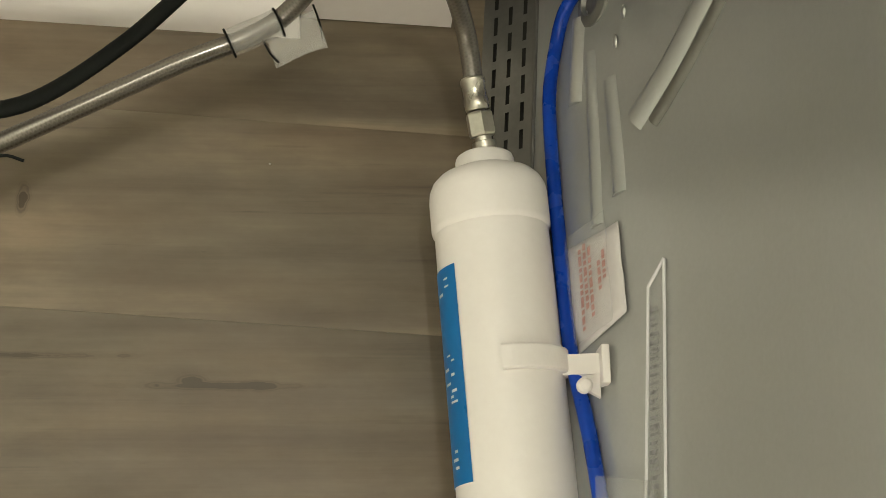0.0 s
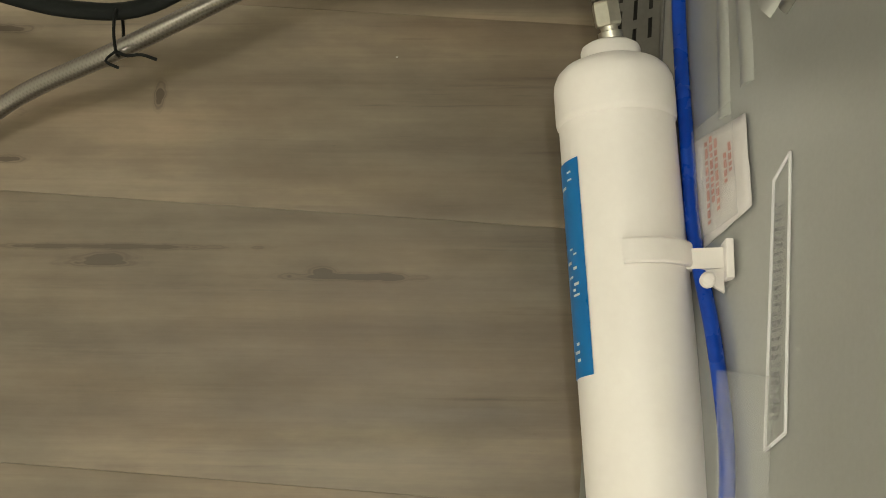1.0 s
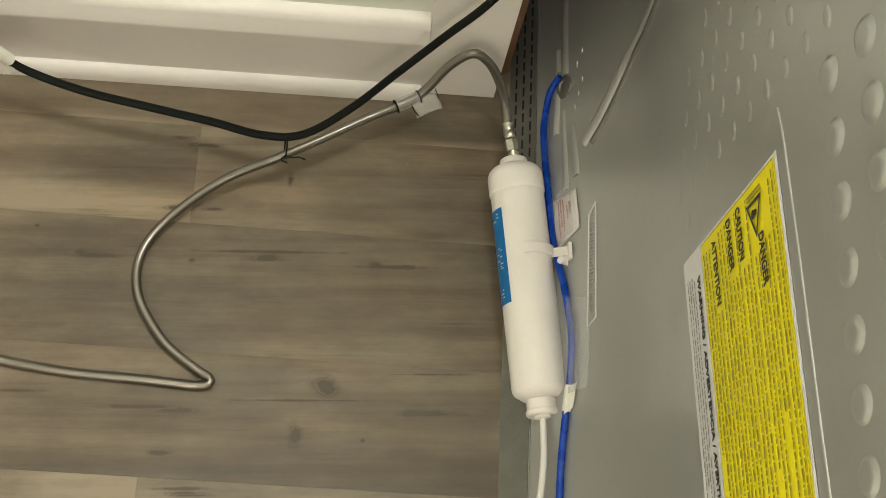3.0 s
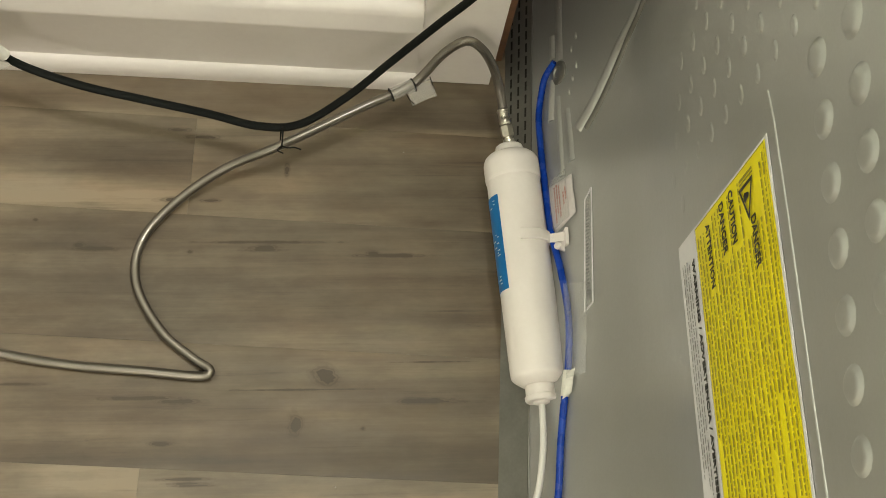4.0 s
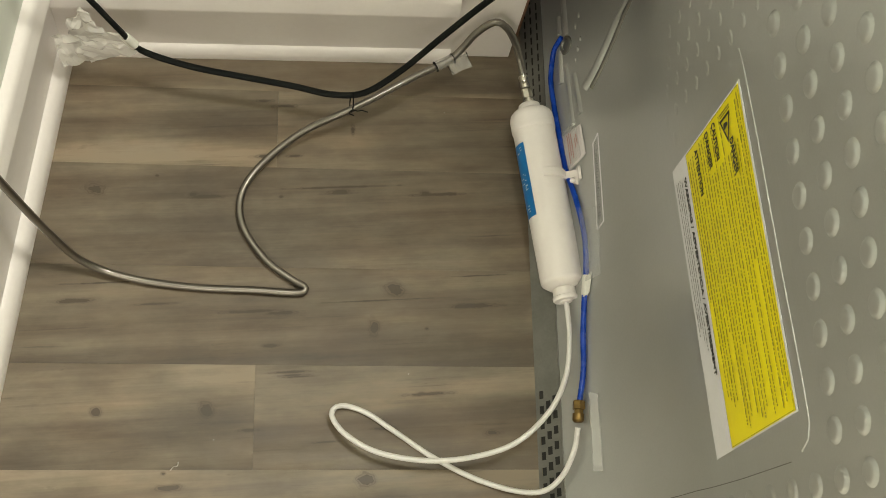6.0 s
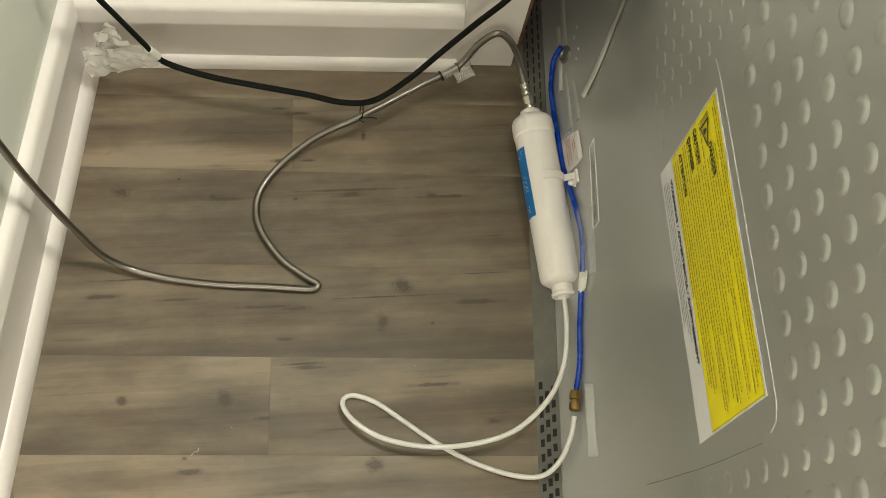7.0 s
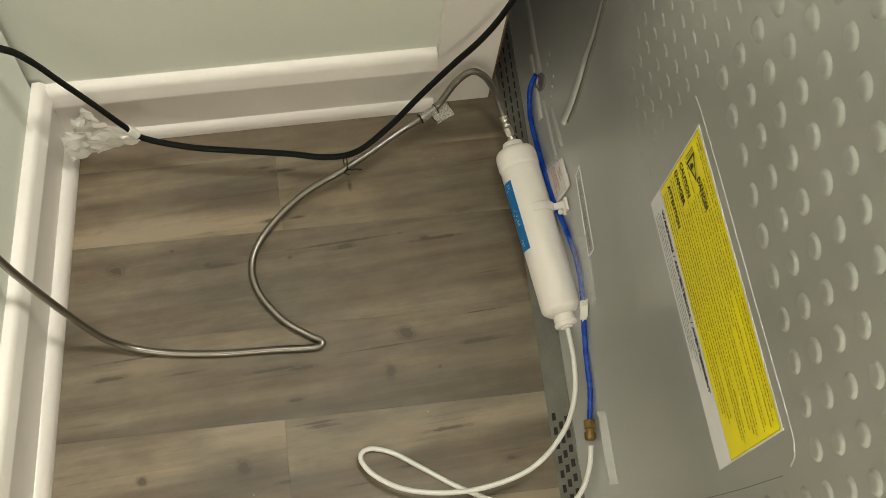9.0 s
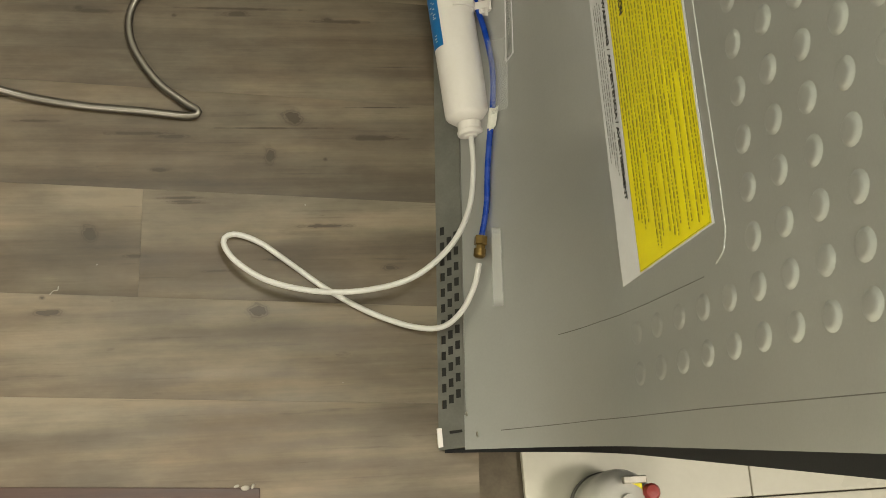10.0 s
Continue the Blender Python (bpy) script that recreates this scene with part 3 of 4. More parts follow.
spots = []
for c in range(-7, 23):
    for k in range(-4, 22):
        y = -0.536 - 0.0035 * c + 0.0378 * k
        z = 0.535 + 0.0505 * c + 0.085 * (y + 0.60)
        if not (south(z) + 0.022 < y < NORTH - 0.03 and 0.228 < z < TOP - 0.04):
            continue
        plain = -0.630 < y < -0.225 and z < 0.515
        low = z < 0.34 and y > -0.62
        near_ridge = y > -0.245
        if not (plain or low or near_ridge):
            grow = min(1.0, 0.30 + (z - 0.20) * 1.9)
            spots.append((z, Matrix.LocRotScale((back(y, z), y, z), None, (0.0030 * grow, 0.0118, 0.0138))))
for c in range(-2, 40):
    for k in range(-1, 18):
        y, z = -0.222 + 0.0275 * k - 0.002 * c, 0.30 + 0.034 * c + (0.017 if k % 2 else 0.0)
        if -0.248 < y < NORTH - 0.03 and max(0.25, 0.28 + (y + 0.16) * 1.7) < z < TOP - 0.04:
            grow = min(1.0, 0.25 + (z - 0.24) * 2.6)
            spots.append((z, Matrix.LocRotScale((back(y, z), y, z), None, (0.0012 * grow, 0.0078, 0.0056))))
spots.sort(key=lambda q: q[0])
bm = bmesh.new()
dome(bm, Matrix())
first = part("dimple", bm, M_STEEL, fridge, smooth=True, angle=80)
first.matrix_basis = spots[0][1]
for z, m in spots[1:290]:
    ob = new("dimple", first.data)
    ob.parent, ob.matrix_basis = fridge, m
bm = bmesh.new()
for z, m in spots[290:]:
    dome(bm, m)
rest = part("dimple_rest", bm, M_STEEL, fridge, smooth=True, angle=80)
rest["kind"] = "stuff"

# ---- warning label ----
LX = -0.0034
label = thing("warning_label", "yellow and white printed safety warning label stuck on the refrigerator", "label")


def sheet(ya, yb, za, zb, x, thick=0.0006, wave=0.0005):
    """A thin label sheet on the upright back, slightly wavy, its edge a little lifted."""
    bm = bmesh.new()
    ny, nz = 30, 14
    front = [[bm.verts.new((x - thick - wave * noise.noise((y * 30, z * 30, 3.1)), y, z)) for y in [ya + (yb - ya) * i / ny for i in range(ny + 1)]] for z in [za + (zb - za) * k / nz for k in range(nz + 1)]]
    rear = [[bm.verts.new((x, v.co.y, v.co.z)) for v in row] for row in front]
    for k in range(nz):
        for i in range(ny):
            bm.faces.new((front[k][i], front[k][i + 1], front[k + 1][i + 1], front[k + 1][i]))
    rim = front[0] + [r[-1] for r in front[1:]] + front[-1][-2::-1] + [r[0] for r in front[-2:0:-1]]
    rim_b = rear[0] + [r[-1] for r in rear[1:]] + rear[-1][-2::-1] + [r[0] for r in rear[-2:0:-1]]
    for i in range(len(rim)):
        j = (i + 1) % len(rim)
        bm.faces.new((rim[i], rim[j], rim_b[j], rim_b[i]))
    return bm


part("paper", sheet(-0.583, -0.277, 0.262, 0.474, LX), M_PAPER, label, "white paper with a lower strip left white", smooth=True)
part("yellow_field", sheet(-0.5815, -0.2795, 0.3105, 0.4705, LX - 0.0009, 0.0003, 0.0003), M_YELLOW, label, "bright yellow printed field", smooth=True)
TX = LX - 0.0024
words("DANGER", 0.0125, (TX, -0.318, 0.4335), M_INK, label, bold=0.0002, width=0.036)
words("CAUTION", 0.0125, (TX, -0.285, 0.3945), M_INK, label, bold=0.0002, width=0.038)
words("DANGER", 0.0125, (TX, -0.285, 0.3730), M_INK, label, bold=0.0002, width=0.038)
words("ATTENTION", 0.0125, (TX, -0.288, 0.3390), M_INK, label, bold=0.0002, width=0.049)
words("WARNING / ADVERTENCIA / AVERTISSEMENT", 0.0084, (TX + 0.0008, -0.300, 0.2960), M_INK, label, bold=0.0002, width=0.208)


def print_lines(lines, x, height, mat, name, seed):
    """Fine print too small to read: broken bars."""
    rnd = random.Random(seed)
    bm = bmesh.new()
    for ya, yb, z in lines:
        y = ya
        while y > yb:
            w = rnd.choice((0.0018, 0.0026, 0.0035, 0.0048, 0.0062, 0.0085))
            e = max(yb, y - w)
            h = height * rnd.uniform(0.75, 1.2)
            bm.faces.new([bm.verts.new(p) for p in ((x, y, z), (x, e, z), (x, e, z + h), (x, y, z + h))])
            y = e - rnd.uniform(0.0009, 0.0018)
    return part(name, bm, mat, label)


fine = []
for z, a, b in ((0.4640, -0.286, -0.560), (0.4575, -0.290, -0.572), (0.4490, -0.325, -0.575), (0.4425, -0.325, -0.440), (0.4355, -0.358, -0.570), (0.4285, -0.330, -0.575), (0.4220, -0.330, -0.470),
                (0.4130, -0.286, -0.565), (0.4060, -0.330, -0.574), (0.3985, -0.330, -0.572), (0.3890, -0.286, -0.565), (0.3820, -0.330, -0.500), (0.3745, -0.330, -0.565), (0.3670, -0.286, -0.574),
                (0.3600, -0.286, -0.570), (0.3530, -0.286, -0.480), (0.3450, -0.342, -0.545), (0.3370, -0.342, -0.548), (0.3300, -0.290, -0.540), (0.3230, -0.290, -0.536), (0.3165, -0.290, -0.440)):
    fine.append((a, b, z))
print_lines(fine, TX + 0.0004, 0.0023, M_FADED_INK, "fine_print", 5)
print_lines([(-0.300, -0.430, 0.2870), (-0.296, -0.470, 0.2815), (-0.296, -0.455, 0.2760), (-0.296, -0.462, 0.2705), (-0.435, -0.480, 0.2870)], TX + 0.0010, 0.0018, M_GREY_INK, "fine_print", 6)
bm = bmesh.new()
tri = [(-0.293, 0.4160), (-0.293, 0.4450), (-0.320, 0.4305)]
cy, cz = sum(p[0] for p in tri) / 3, sum(p[1] for p in tri) / 3
inner = [(cy + (y - cy) * 0.72, cz + (z - cz) * 0.72) for y, z in tri]
a = [bm.verts.new((TX, y, z)) for y, z in tri]
b = [bm.verts.new((TX, y, z)) for y, z in inner]
for i in range(3):
    bm.faces.new((a[i], a[(i + 1) % 3], b[(i + 1) % 3], b[i]))
flame = [(cy + 0.0042 * math.cos(t) * (1 if math.sin(t) < 0 else 0.6), cz - 0.001 + 0.0055 * math.sin(t)) for t in [2 * math.pi * k / 12 for k in range(12)]]
bm.faces.new([bm.verts.new((TX, y, z)) for y, z in flame])
part("pictogram", bm, M_INK, label, "black flammable-gas warning triangle")
bm = bmesh.new()
for ya, yb, za, zb in ((-0.2862, -0.2882, 0.4170, 0.4440), (-0.2892, -0.2906, 0.4170, 0.4440), (-0.5805, -0.2805, 0.3112, 0.3118), (-0.5805, -0.2805, 0.4692, 0.4698), (-0.2811, -0.2805, 0.3112, 0.4698), (-0.5811, -0.5805, 0.3112, 0.4698)):
    bm.faces.new([bm.verts.new((TX + 0.0006, y, z)) for y, z in ((ya, za), (yb, za), (yb, zb), (ya, zb))])
part("printed_border", bm, M_FADED_INK, label)

# ---- water filter ----
FA, FB = Vector((-0.0983, -0.0865, 0.0420)), Vector((-0.0808, -0.3468, 0.0410))
filt = thing("water_filter", "white cylindrical inline water filter with a blue label strip", "water filter")
part("housing", lathe([(0.0080, 0.008), (0.0080, 0.0140), (0.0090, 0.0175), (0.0115, 0.0225), (0.0145, 0.0254), (0.0180, 0.0269), (0.0220, 0.0274), (0.0360, 0.0274), (0.0378, 0.0271), (0.0390, 0.0262), (0.1400, 0.0262), (0.2330, 0.0262),
                       (0.2360, 0.0258), (0.2385, 0.0245), (0.2440, 0.0175), (0.2445, 0.0120)], FA, FB, 48), M_WHITE, filt, smooth=True, angle=35)
part("neck", lathe([(0.0, 0.0040), (0.0, 0.0115), (0.0012, 0.0132), (0.0030, 0.0138), (0.0070, 0.0138), (0.0090, 0.0130)], FA, FB, 36), M_WHITE, filt, smooth=True, angle=35)
part("collar", lathe([(0.2440, 0.0125), (0.2450, 0.0138), (0.2540, 0.0140), (0.2552, 0.0152), (0.2585, 0.0152), (0.2600, 0.0140), (0.2600, 0.0080), (0.2620, 0.0075), (0.2630, 0.0040)], FA, FB, 32), M_WHITE, filt, "white quick-connect collar", smooth=True, angle=35)
part("blue_label", lathe([(0.0570, 0.0263), (0.0571, 0.0266), (0.1529, 0.0266), (0.1530, 0.0263)], FA, FB, 24, start=radians(50), sweep=radians(110)), M_BLUE_LABEL, filt, "glossy blue printed label strip", smooth=True)
rnd = random.Random(4)
bm = bmesh.new()
for d in (0.062, 0.0655, 0.068, 0.0965, 0.099, 0.102, 0.105, 0.1085, 0.112, 0.1145, 0.117, 0.138, 0.1415, 0.145):
    lathe([(d, 0.02668), (d + rnd.uniform(0.0007, 0.0014), 0.02668)], FA, FB, 4, bm, radians(rnd.uniform(60, 76)), radians(rnd.uniform(4, 13)))
part("label_print", bm, M_PAPER, filt, "white print on the blue label")["kind"] = "stuff"
# clip: a band round the housing with an arm to the refrigerator
clip = part("band", lathe([(0.0975, 0.0261), (0.0975, 0.0288), (0.0985, 0.0294), (0.1075, 0.0294), (0.1085, 0.0288), (0.1085, 0.0261)], FA, FB, 26, start=radians(-105), sweep=radians(115)), M_WHITE, filt, "white plastic mounting clip")
ax = (FB - FA).normalized()
c0 = FA + ax * 0.103
tip = Vector((-0.0520, -0.1905, 0.0660))
bm = bmesh.new()
root = c0 + Vector((0.0235, 0, 0.010))
strip_between([root + Vector(v) for v in ((0, 0.0045, 0.002), (0, -0.0045, 0.002), (0, -0.0045, -0.004), (0, 0.0045, -0.004))],
              [tip + Vector(v) for v in ((0, 0.0030, 0.002), (0, -0.0060, 0.002), (0, -0.0060, -0.002), (0, 0.0030, -0.002))], bm)
strip_between([root + Vector(v) for v in ((0.004, -0.0045, 0.000), (0.004, -0.0045, -0.003), (0.004, -0.007, -0.003), (0.004, -0.007, 0.0))],
              [tip + Vector(v) for v in ((-0.002, -0.0045, 0.000), (-0.002, -0.0045, -0.003), (-0.002, -0.016, -0.003), (-0.002, -0.016, 0.0))], bm)
box(bm, tip.x - 0.002, tip.x + 0.0015, tip.y - 0.0110, tip.y + 0.0060, tip.z - 0.012, tip.z + 0.006, bevel=0.0006)
part("clip_arm", bm, M_WHITE, clip)
part("clip_stud", lathe([(0, 0.0034), (0.003, 0.0034), (0.0042, 0.0022), (0.0044, 0.0)], tip + Vector((-0.009, -0.0110, -0.001)), tip + Vector((-0.012, -0.0110, 0.6)), 14), M_WHITE, clip, smooth=True)

# ---- braided hose ----
hose = thing("braided_hose", "braided stainless steel water hose curving over the floor", "hose")
HOSE = [(-0.1030, -0.060, 0.050), (-0.1045, -0.046, 0.054), (-0.108, -0.031, 0.062), (-0.117, -0.020, 0.085), (-0.130, -0.0145, 0.108), (-0.146, -0.0125, 0.119), (-0.167, -0.017, 0.101), (-0.196, -0.035, 0.070), (-0.244, -0.057, 0.065),
        (-0.319, -0.092, 0.055), (-0.381, -0.110, 0.030), (-0.433, -0.144, 0.012), (-0.459, -0.180, 0.006), (-0.459, -0.222, 0.006), (-0.434, -0.266, 0.006), (-0.403, -0.293, 0.006), (-0.389, -0.3025, 0.007),
        (-0.389, -0.3080, 0.007), (-0.402, -0.3095, 0.006), (-0.450, -0.304, 0.006), (-0.521, -0.297, 0.006), (-0.591, -0.284, 0.010), (-0.643, -0.268, 0.030), (-0.672, -0.256, 0.100), (-0.698, -0.244, 0.200),
        (-0.712, -0.238, 0.280), (-0.726, -0.226, 0.360), (-0.733, -0.212, 0.470), (-0.724, -0.20, 0.60)]
part("sheath", tube(HOSE, 0.0046, 0.004, 14), M_BRAID, hose, smooth=True, angle=80)
fit_a, fit_b = FA + Vector((0.0005, 0.002, 0.002)), Vector((-0.1040, -0.052, 0.0515))
part("crimp_sleeve", lathe([(0.019, 0.0046), (0.019, 0.0056), (0.0205, 0.0060), (0.024, 0.0060), (0.025, 0.0056), (0.031, 0.0056), (0.032, 0.0060), (0.034, 0.0060), (0.035, 0.005)], fit_a, fit_b, 20), M_NICKEL, hose, "nickel crimp sleeve", smooth=True)
part("hex_nut", lathe([(0.0065, 0.004), (0.0068, 0.0060), (0.0080, 0.0066), (0.0170, 0.0066), (0.0182, 0.0060), (0.0185, 0.004)], fit_a, fit_b, 6), M_NICKEL, hose, "nickel hexagon nut")
part("stem", lathe([(-0.004, 0.0035), (0.0005, 0.0035), (0.0008, 0.0056), (0.0040, 0.0056), (0.0045, 0.0040), (0.0067, 0.0040), (0.007, 0.003)], fit_a, fit_b, 18), M_NICKEL, hose, smooth=True)

flag = thing("tape_flag", "clear packing tape wrapped round the braided hose with a loose end", "tape")
mid = Vector((-0.193, -0.0330, 0.0705))
along = (Vector((-0.167, -0.017, 0.101)) - Vector((-0.244, -0.057, 0.065))).normalized()
hmid, hdir = Vector((-0.205, -0.0397, 0.0690)), (Vector((-0.196, -0.035, 0.070)) - Vector((-0.244, -0.057, 0.065))).normalized()
part("wrap", lathe([(-0.012, 0.0056), (-0.0118, 0.0064), (-0.004, 0.0066), (0.004, 0.0063), (0.0118, 0.0066), (0.012, 0.0056)], hmid, hmid + hdir, 18), M_SLEEVE, flag, smooth=True)
for d in (-0.0124, 0.0118):
    part("dark_edge", lathe([(d, 0.0060), (d, 0.0071), (d + 0.0009, 0.0071), (d + 0.0009, 0.0060)], hmid, hmid + hdir, 18), M_CABLE, flag, smooth=True)
bm = bmesh.new()
outv = Vector((0.35, -0.92, -0.15)).normalized()
grid = []
for i in range(9):
    row = []
    for k in range(7):
        s, d = -0.010 + 0.026 * i / 8, 0.004 + (0.014 + 0.006 * (i / 8)) * k / 6
        row.append(bm.verts.new(mid + along * s + outv * d + Vector((0, 0, 0.002 * math.sin(k * 0.9 + i * 0.5)))))
    grid.append(row)
for i in range(8):
    for k in range(6):
        bm.faces.new((grid[i][k], grid[i + 1][k], grid[i + 1][k + 1], grid[i][k + 1]))
tail = part("loose_end", bm, M_SLEEVE, flag, "crinkled clear flap", smooth=True)
tail.modifiers.new("thick", "SOLIDIFY").thickness = 0.0003
bm = tube([grid_p for grid_p in (mid + along * 0.016 + outv * 0.004 + Vector((0, 0, 0.003)), mid + along * 0.0165 + outv * 0.012, mid + along * 0.015 + outv * 0.020)], 0.0005, 0.003, 6)
part("dark_edge", bm, M_CABLE, flag)
part("dark_edge", tube([mid + along * -0.012 + outv * 0.004 + Vector((0, 0, 0.003)), mid + along * -0.0105 + outv * 0.011, mid + along * -0.008 + outv * 0.017], 0.0005, 0.003, 6), M_CABLE, flag)

# ---- black cable ----
cable = thing("black_power_cable", "black rubber power cable sagging across the corner", "cable")
CABLE = [(-0.737, -0.037, 0.420), (-0.677, -0.034, 0.370), (-0.656, -0.032, 0.334), (-0.634, -0.030, 0.270), (-0.609, -0.030, 0.202), (-0.587, -0.032, 0.145), (-0.569, -0.028, 0.092), (-0.513, -0.044, 0.080), (-0.450, -0.057, 0.075),
         (-0.392, -0.068, 0.070), (-0.345, -0.079, 0.067), (-0.305, -0.078, 0.069), (-0.260, -0.059, 0.090), (-0.218, -0.040, 0.128), (-0.179, -0.030, 0.179), (-0.148, -0.028, 0.231), (-0.125, -0.028, 0.293), (-0.100, -0.028, 0.40), (-0.075, -0.03, 0.56)]
part("sheathing", tube(CABLE, 0.0044, 0.006, 12, 0.66), M_CABLE, cable, smooth=True, angle=80)
tie = thing("twist_tie", "black twist tie binding the cable to the braided hose", "cable tie")
tc = Vector((-0.322, -0.0875, 0.060))
ring = [tc + Vector((0.0015 * math.sin(t), 0.0105 * math.cos(t), 0.0125 * math.sin(t))) for t in [2 * math.pi * k / 10 for k in range(11)]]
part("loop", tube(ring, 0.0008, 0.004, 6), M_CABLE, tie, smooth=True)
part("twisted_end", tube([tc + Vector(v) for v in ((0.0, -0.010, 0.002), (0.006, -0.013, 0.004), (0.012, -0.012, 0.003), (0.019, -0.014, 0.002))], 0.0008, 0.002, 6), M_CABLE, tie, smooth=True)
part("twisted_end", tube([tc + Vector(v) for v in ((0.0, -0.010, 0.002), (-0.004, -0.015, 0.003), (0.002, -0.018, 0.002))], 0.0007, 0.002, 6), M_CABLE, tie, smooth=True)

# ---- white tube ----
white = thing("white_water_tube", "white plastic water tube looping over the floor", "tube")
WHITE = [FA + ax * 0.2600, (-0.0815, -0.361, 0.0445), (-0.0835, -0.393, 0.047), (-0.093, -0.437, 0.050), (-0.116, -0.478, 0.050), (-0.158, -0.512, 0.045), (-0.208, -0.525, 0.040), (-0.263, -0.525, 0.035), (-0.317, -0.511, 0.030), (-0.352, -0.486, 0.022),
         (-0.365, -0.461, 0.013), (-0.353, -0.450, 0.007), (-0.325, -0.459, 0.0035), (-0.292, -0.484, 0.0035), (-0.252, -0.515, 0.0035), (-0.206, -0.543, 0.005), (-0.160, -0.561, 0.007), (-0.128, -0.565, 0.016), (-0.108, -0.552, 0.0330), (-0.0935, -0.526, 0.0450), (-0.0870, -0.501, 0.0500)]
part("pipe", tube(off_back(WHITE, 0.0036), 0.0032, 0.005, 12), M_WHITE_TUBE, white, smooth=True, angle=80)

# ---- blue tube with its brass coupling ----
blue = thing("blue_water_tube", "blue plastic water tube taped along the refrigerator", "tube")
BLUE = [(-0.034, -0.002, 0.060), (-0.043, -0.006, 0.0520), (-0.052, -0.012, 0.0450), (-0.0605, -0.026, 0.0400), (-0.0655, -0.054, 0.0380), (-0.0655, -0.098, 0.0400), (-0.0625, -0.132, 0.0440), (-0.0575, -0.179, 0.0500), (-0.0500, -0.225, 0.0620),
        (-0.0450, -0.273, 0.0700), (-0.0490, -0.319, 0.0680), (-0.0560, -0.353, 0.0620), (-0.0645, -0.392, 0.0570), (-0.0735, -0.435, 0.0540), (-0.0820, -0.473, 0.0500)]
part("pipe", tube(off_back(BLUE, 0.0040), 0.0034, 0.005, 12), M_BLUE_TUBE, blue, smooth=True, angle=80)
bc0, bc1 = [Vector(p) for p in off_back([(-0.0825, -0.470, 0.0520), (-0.0875, -0.503, 0.0500)], 0.0078)]
coupling = part("brass_coupling", lathe([(0.0, 0.0035), (0.0, 0.0066), (0.0010, 0.0074), (0.0100, 0.0074), (0.0110, 0.0056), (0.0150, 0.0056)], bc0, bc1, 6), M_BRASS, blue, "tarnished brass coupling")
part("gland_nut", lathe([(0.0150, 0.0045), (0.0152, 0.0068), (0.0230, 0.0068), (0.0250, 0.0050), (0.0255, 0.0034)], bc0, bc1, 18), M_BRASS, coupling, smooth=True)


# ---- tapes, tag, clear label on the back ----
def film(name, corners, mat, parent, lift=0.0, n=10, wave=0.0006, thick=0.0004, label=""):
    """A thin four-cornered sheet with a slight crinkle and thickness."""
    a, b, c, d = [Vector(p) for p in corners]
    bm = bmesh.new()
    g = []
    for i in range(n + 1):
        row = []
        for k in range(n + 1):
            u, v = i / n, k / n
            p = a * (1 - u) * (1 - v) + b * u * (1 - v) + c * u * v + d * (1 - u) * v
            row.append(bm.verts.new(p + Vector((-lift - wave * noise.noise(p * 90), 0, 0.4 * wave * noise.noise(p * 70)))))
        g.append(row)
    for i in range(n):
        for k in range(n):
            bm.faces.new((g[i][k], g[i + 1][k], g[i + 1][k + 1], g[i][k + 1]))
    ob = part(name, bm, mat, parent, label, smooth=True, angle=80)
    ob.modifiers.new("thick", "SOLIDIFY").thickness = thick
    return ob


tag = thing("paper_tag", "small white paper tag with faded red print taped beside the filter", "tag")
TAG = [(-0.0640, -0.134, 0.0390), (-0.0450, -0.131, 0.0770), (-0.0445, -0.173, 0.0815), (-0.0640, -0.187, 0.0410)]
film("sheet", TAG, M_TAG, tag)
ta, tb, tc2, td = [Vector(p) for p in TAG]
bm = bmesh.new()
rnd = random.Random(8)
for u, v0, v1 in ((0.36, 0.08, 0.86), (0.44, 0.05, 0.70), (0.52, 0.10, 0.80), (0.66, 0.30, 0.60), (0.74, 0.22, 0.52)):
    v = v0
    while v < v1:
        w = rnd.uniform(0.03, 0.10)
        q = []
        for uu, vv in ((u, v), (u, min(v1, v + w)), (u + 0.05, min(v1, v + w)), (u + 0.05, v)):
            q.append(bm.verts.new(ta * (1 - uu) * (1 - vv) + tb * uu * (1 - vv) + tc2 * uu * vv + td * (1 - uu) * vv + Vector((-0.0014, 0, 0.0008))))
        bm.faces.new(q)
        v += w + 0.02
part("print", bm, M_RED_INK, tag, "faded red print")

tape = thing("clear_tape_strip", "clear adhesive tape holding the tag and tubes to the sheet", "tape", group="clear tapes")
film("strip", on_back([(-0.125, 0.075), (-0.176, 0.080)], 0.006) + [(-0.0655, -0.183, 0.0425), (-0.0655, -0.131, 0.0395)], M_CLEAR, tape, 0.001)
tape2 = thing("clear_tape_strip", "crinkled clear adhesive tape holding the blue tube to the sheet", "tape", group="clear tapes")
film("strip", off_back([(-0.0490, -0.240, 0.0700), (-0.0520, -0.332, 0.0710)], 0.0075) + on_back([(-0.330, 0.086), (-0.246, 0.094)], 0.001), M_CLEAR, tape2, 0.001)
tape3 = thing("white_tape_band", "narrow white tape round the blue tube", "tape")
film("band", off_back([(-0.0540, -0.327, 0.0705), (-0.0590, -0.350, 0.0655)], 0.0075) + on_back([(-0.345, 0.0690), (-0.322, 0.0740)], 0.0015), M_MASK, tape3, 0.001)
part("wrap", lathe([(-0.012, 0.0036), (-0.0118, 0.0041), (0.012, 0.0041), (0.0122, 0.0036)], off_back([(-0.0523, -0.335, 0.0652)], 0.0040)[0], off_back([(-0.0560, -0.353, 0.0620)], 0.0040)[0], 14), M_MASK, tape3, smooth=True)
tape4 = thing("frosted_tape_strip", "short frosted tape strip stuck to the grey sheet", "tape")
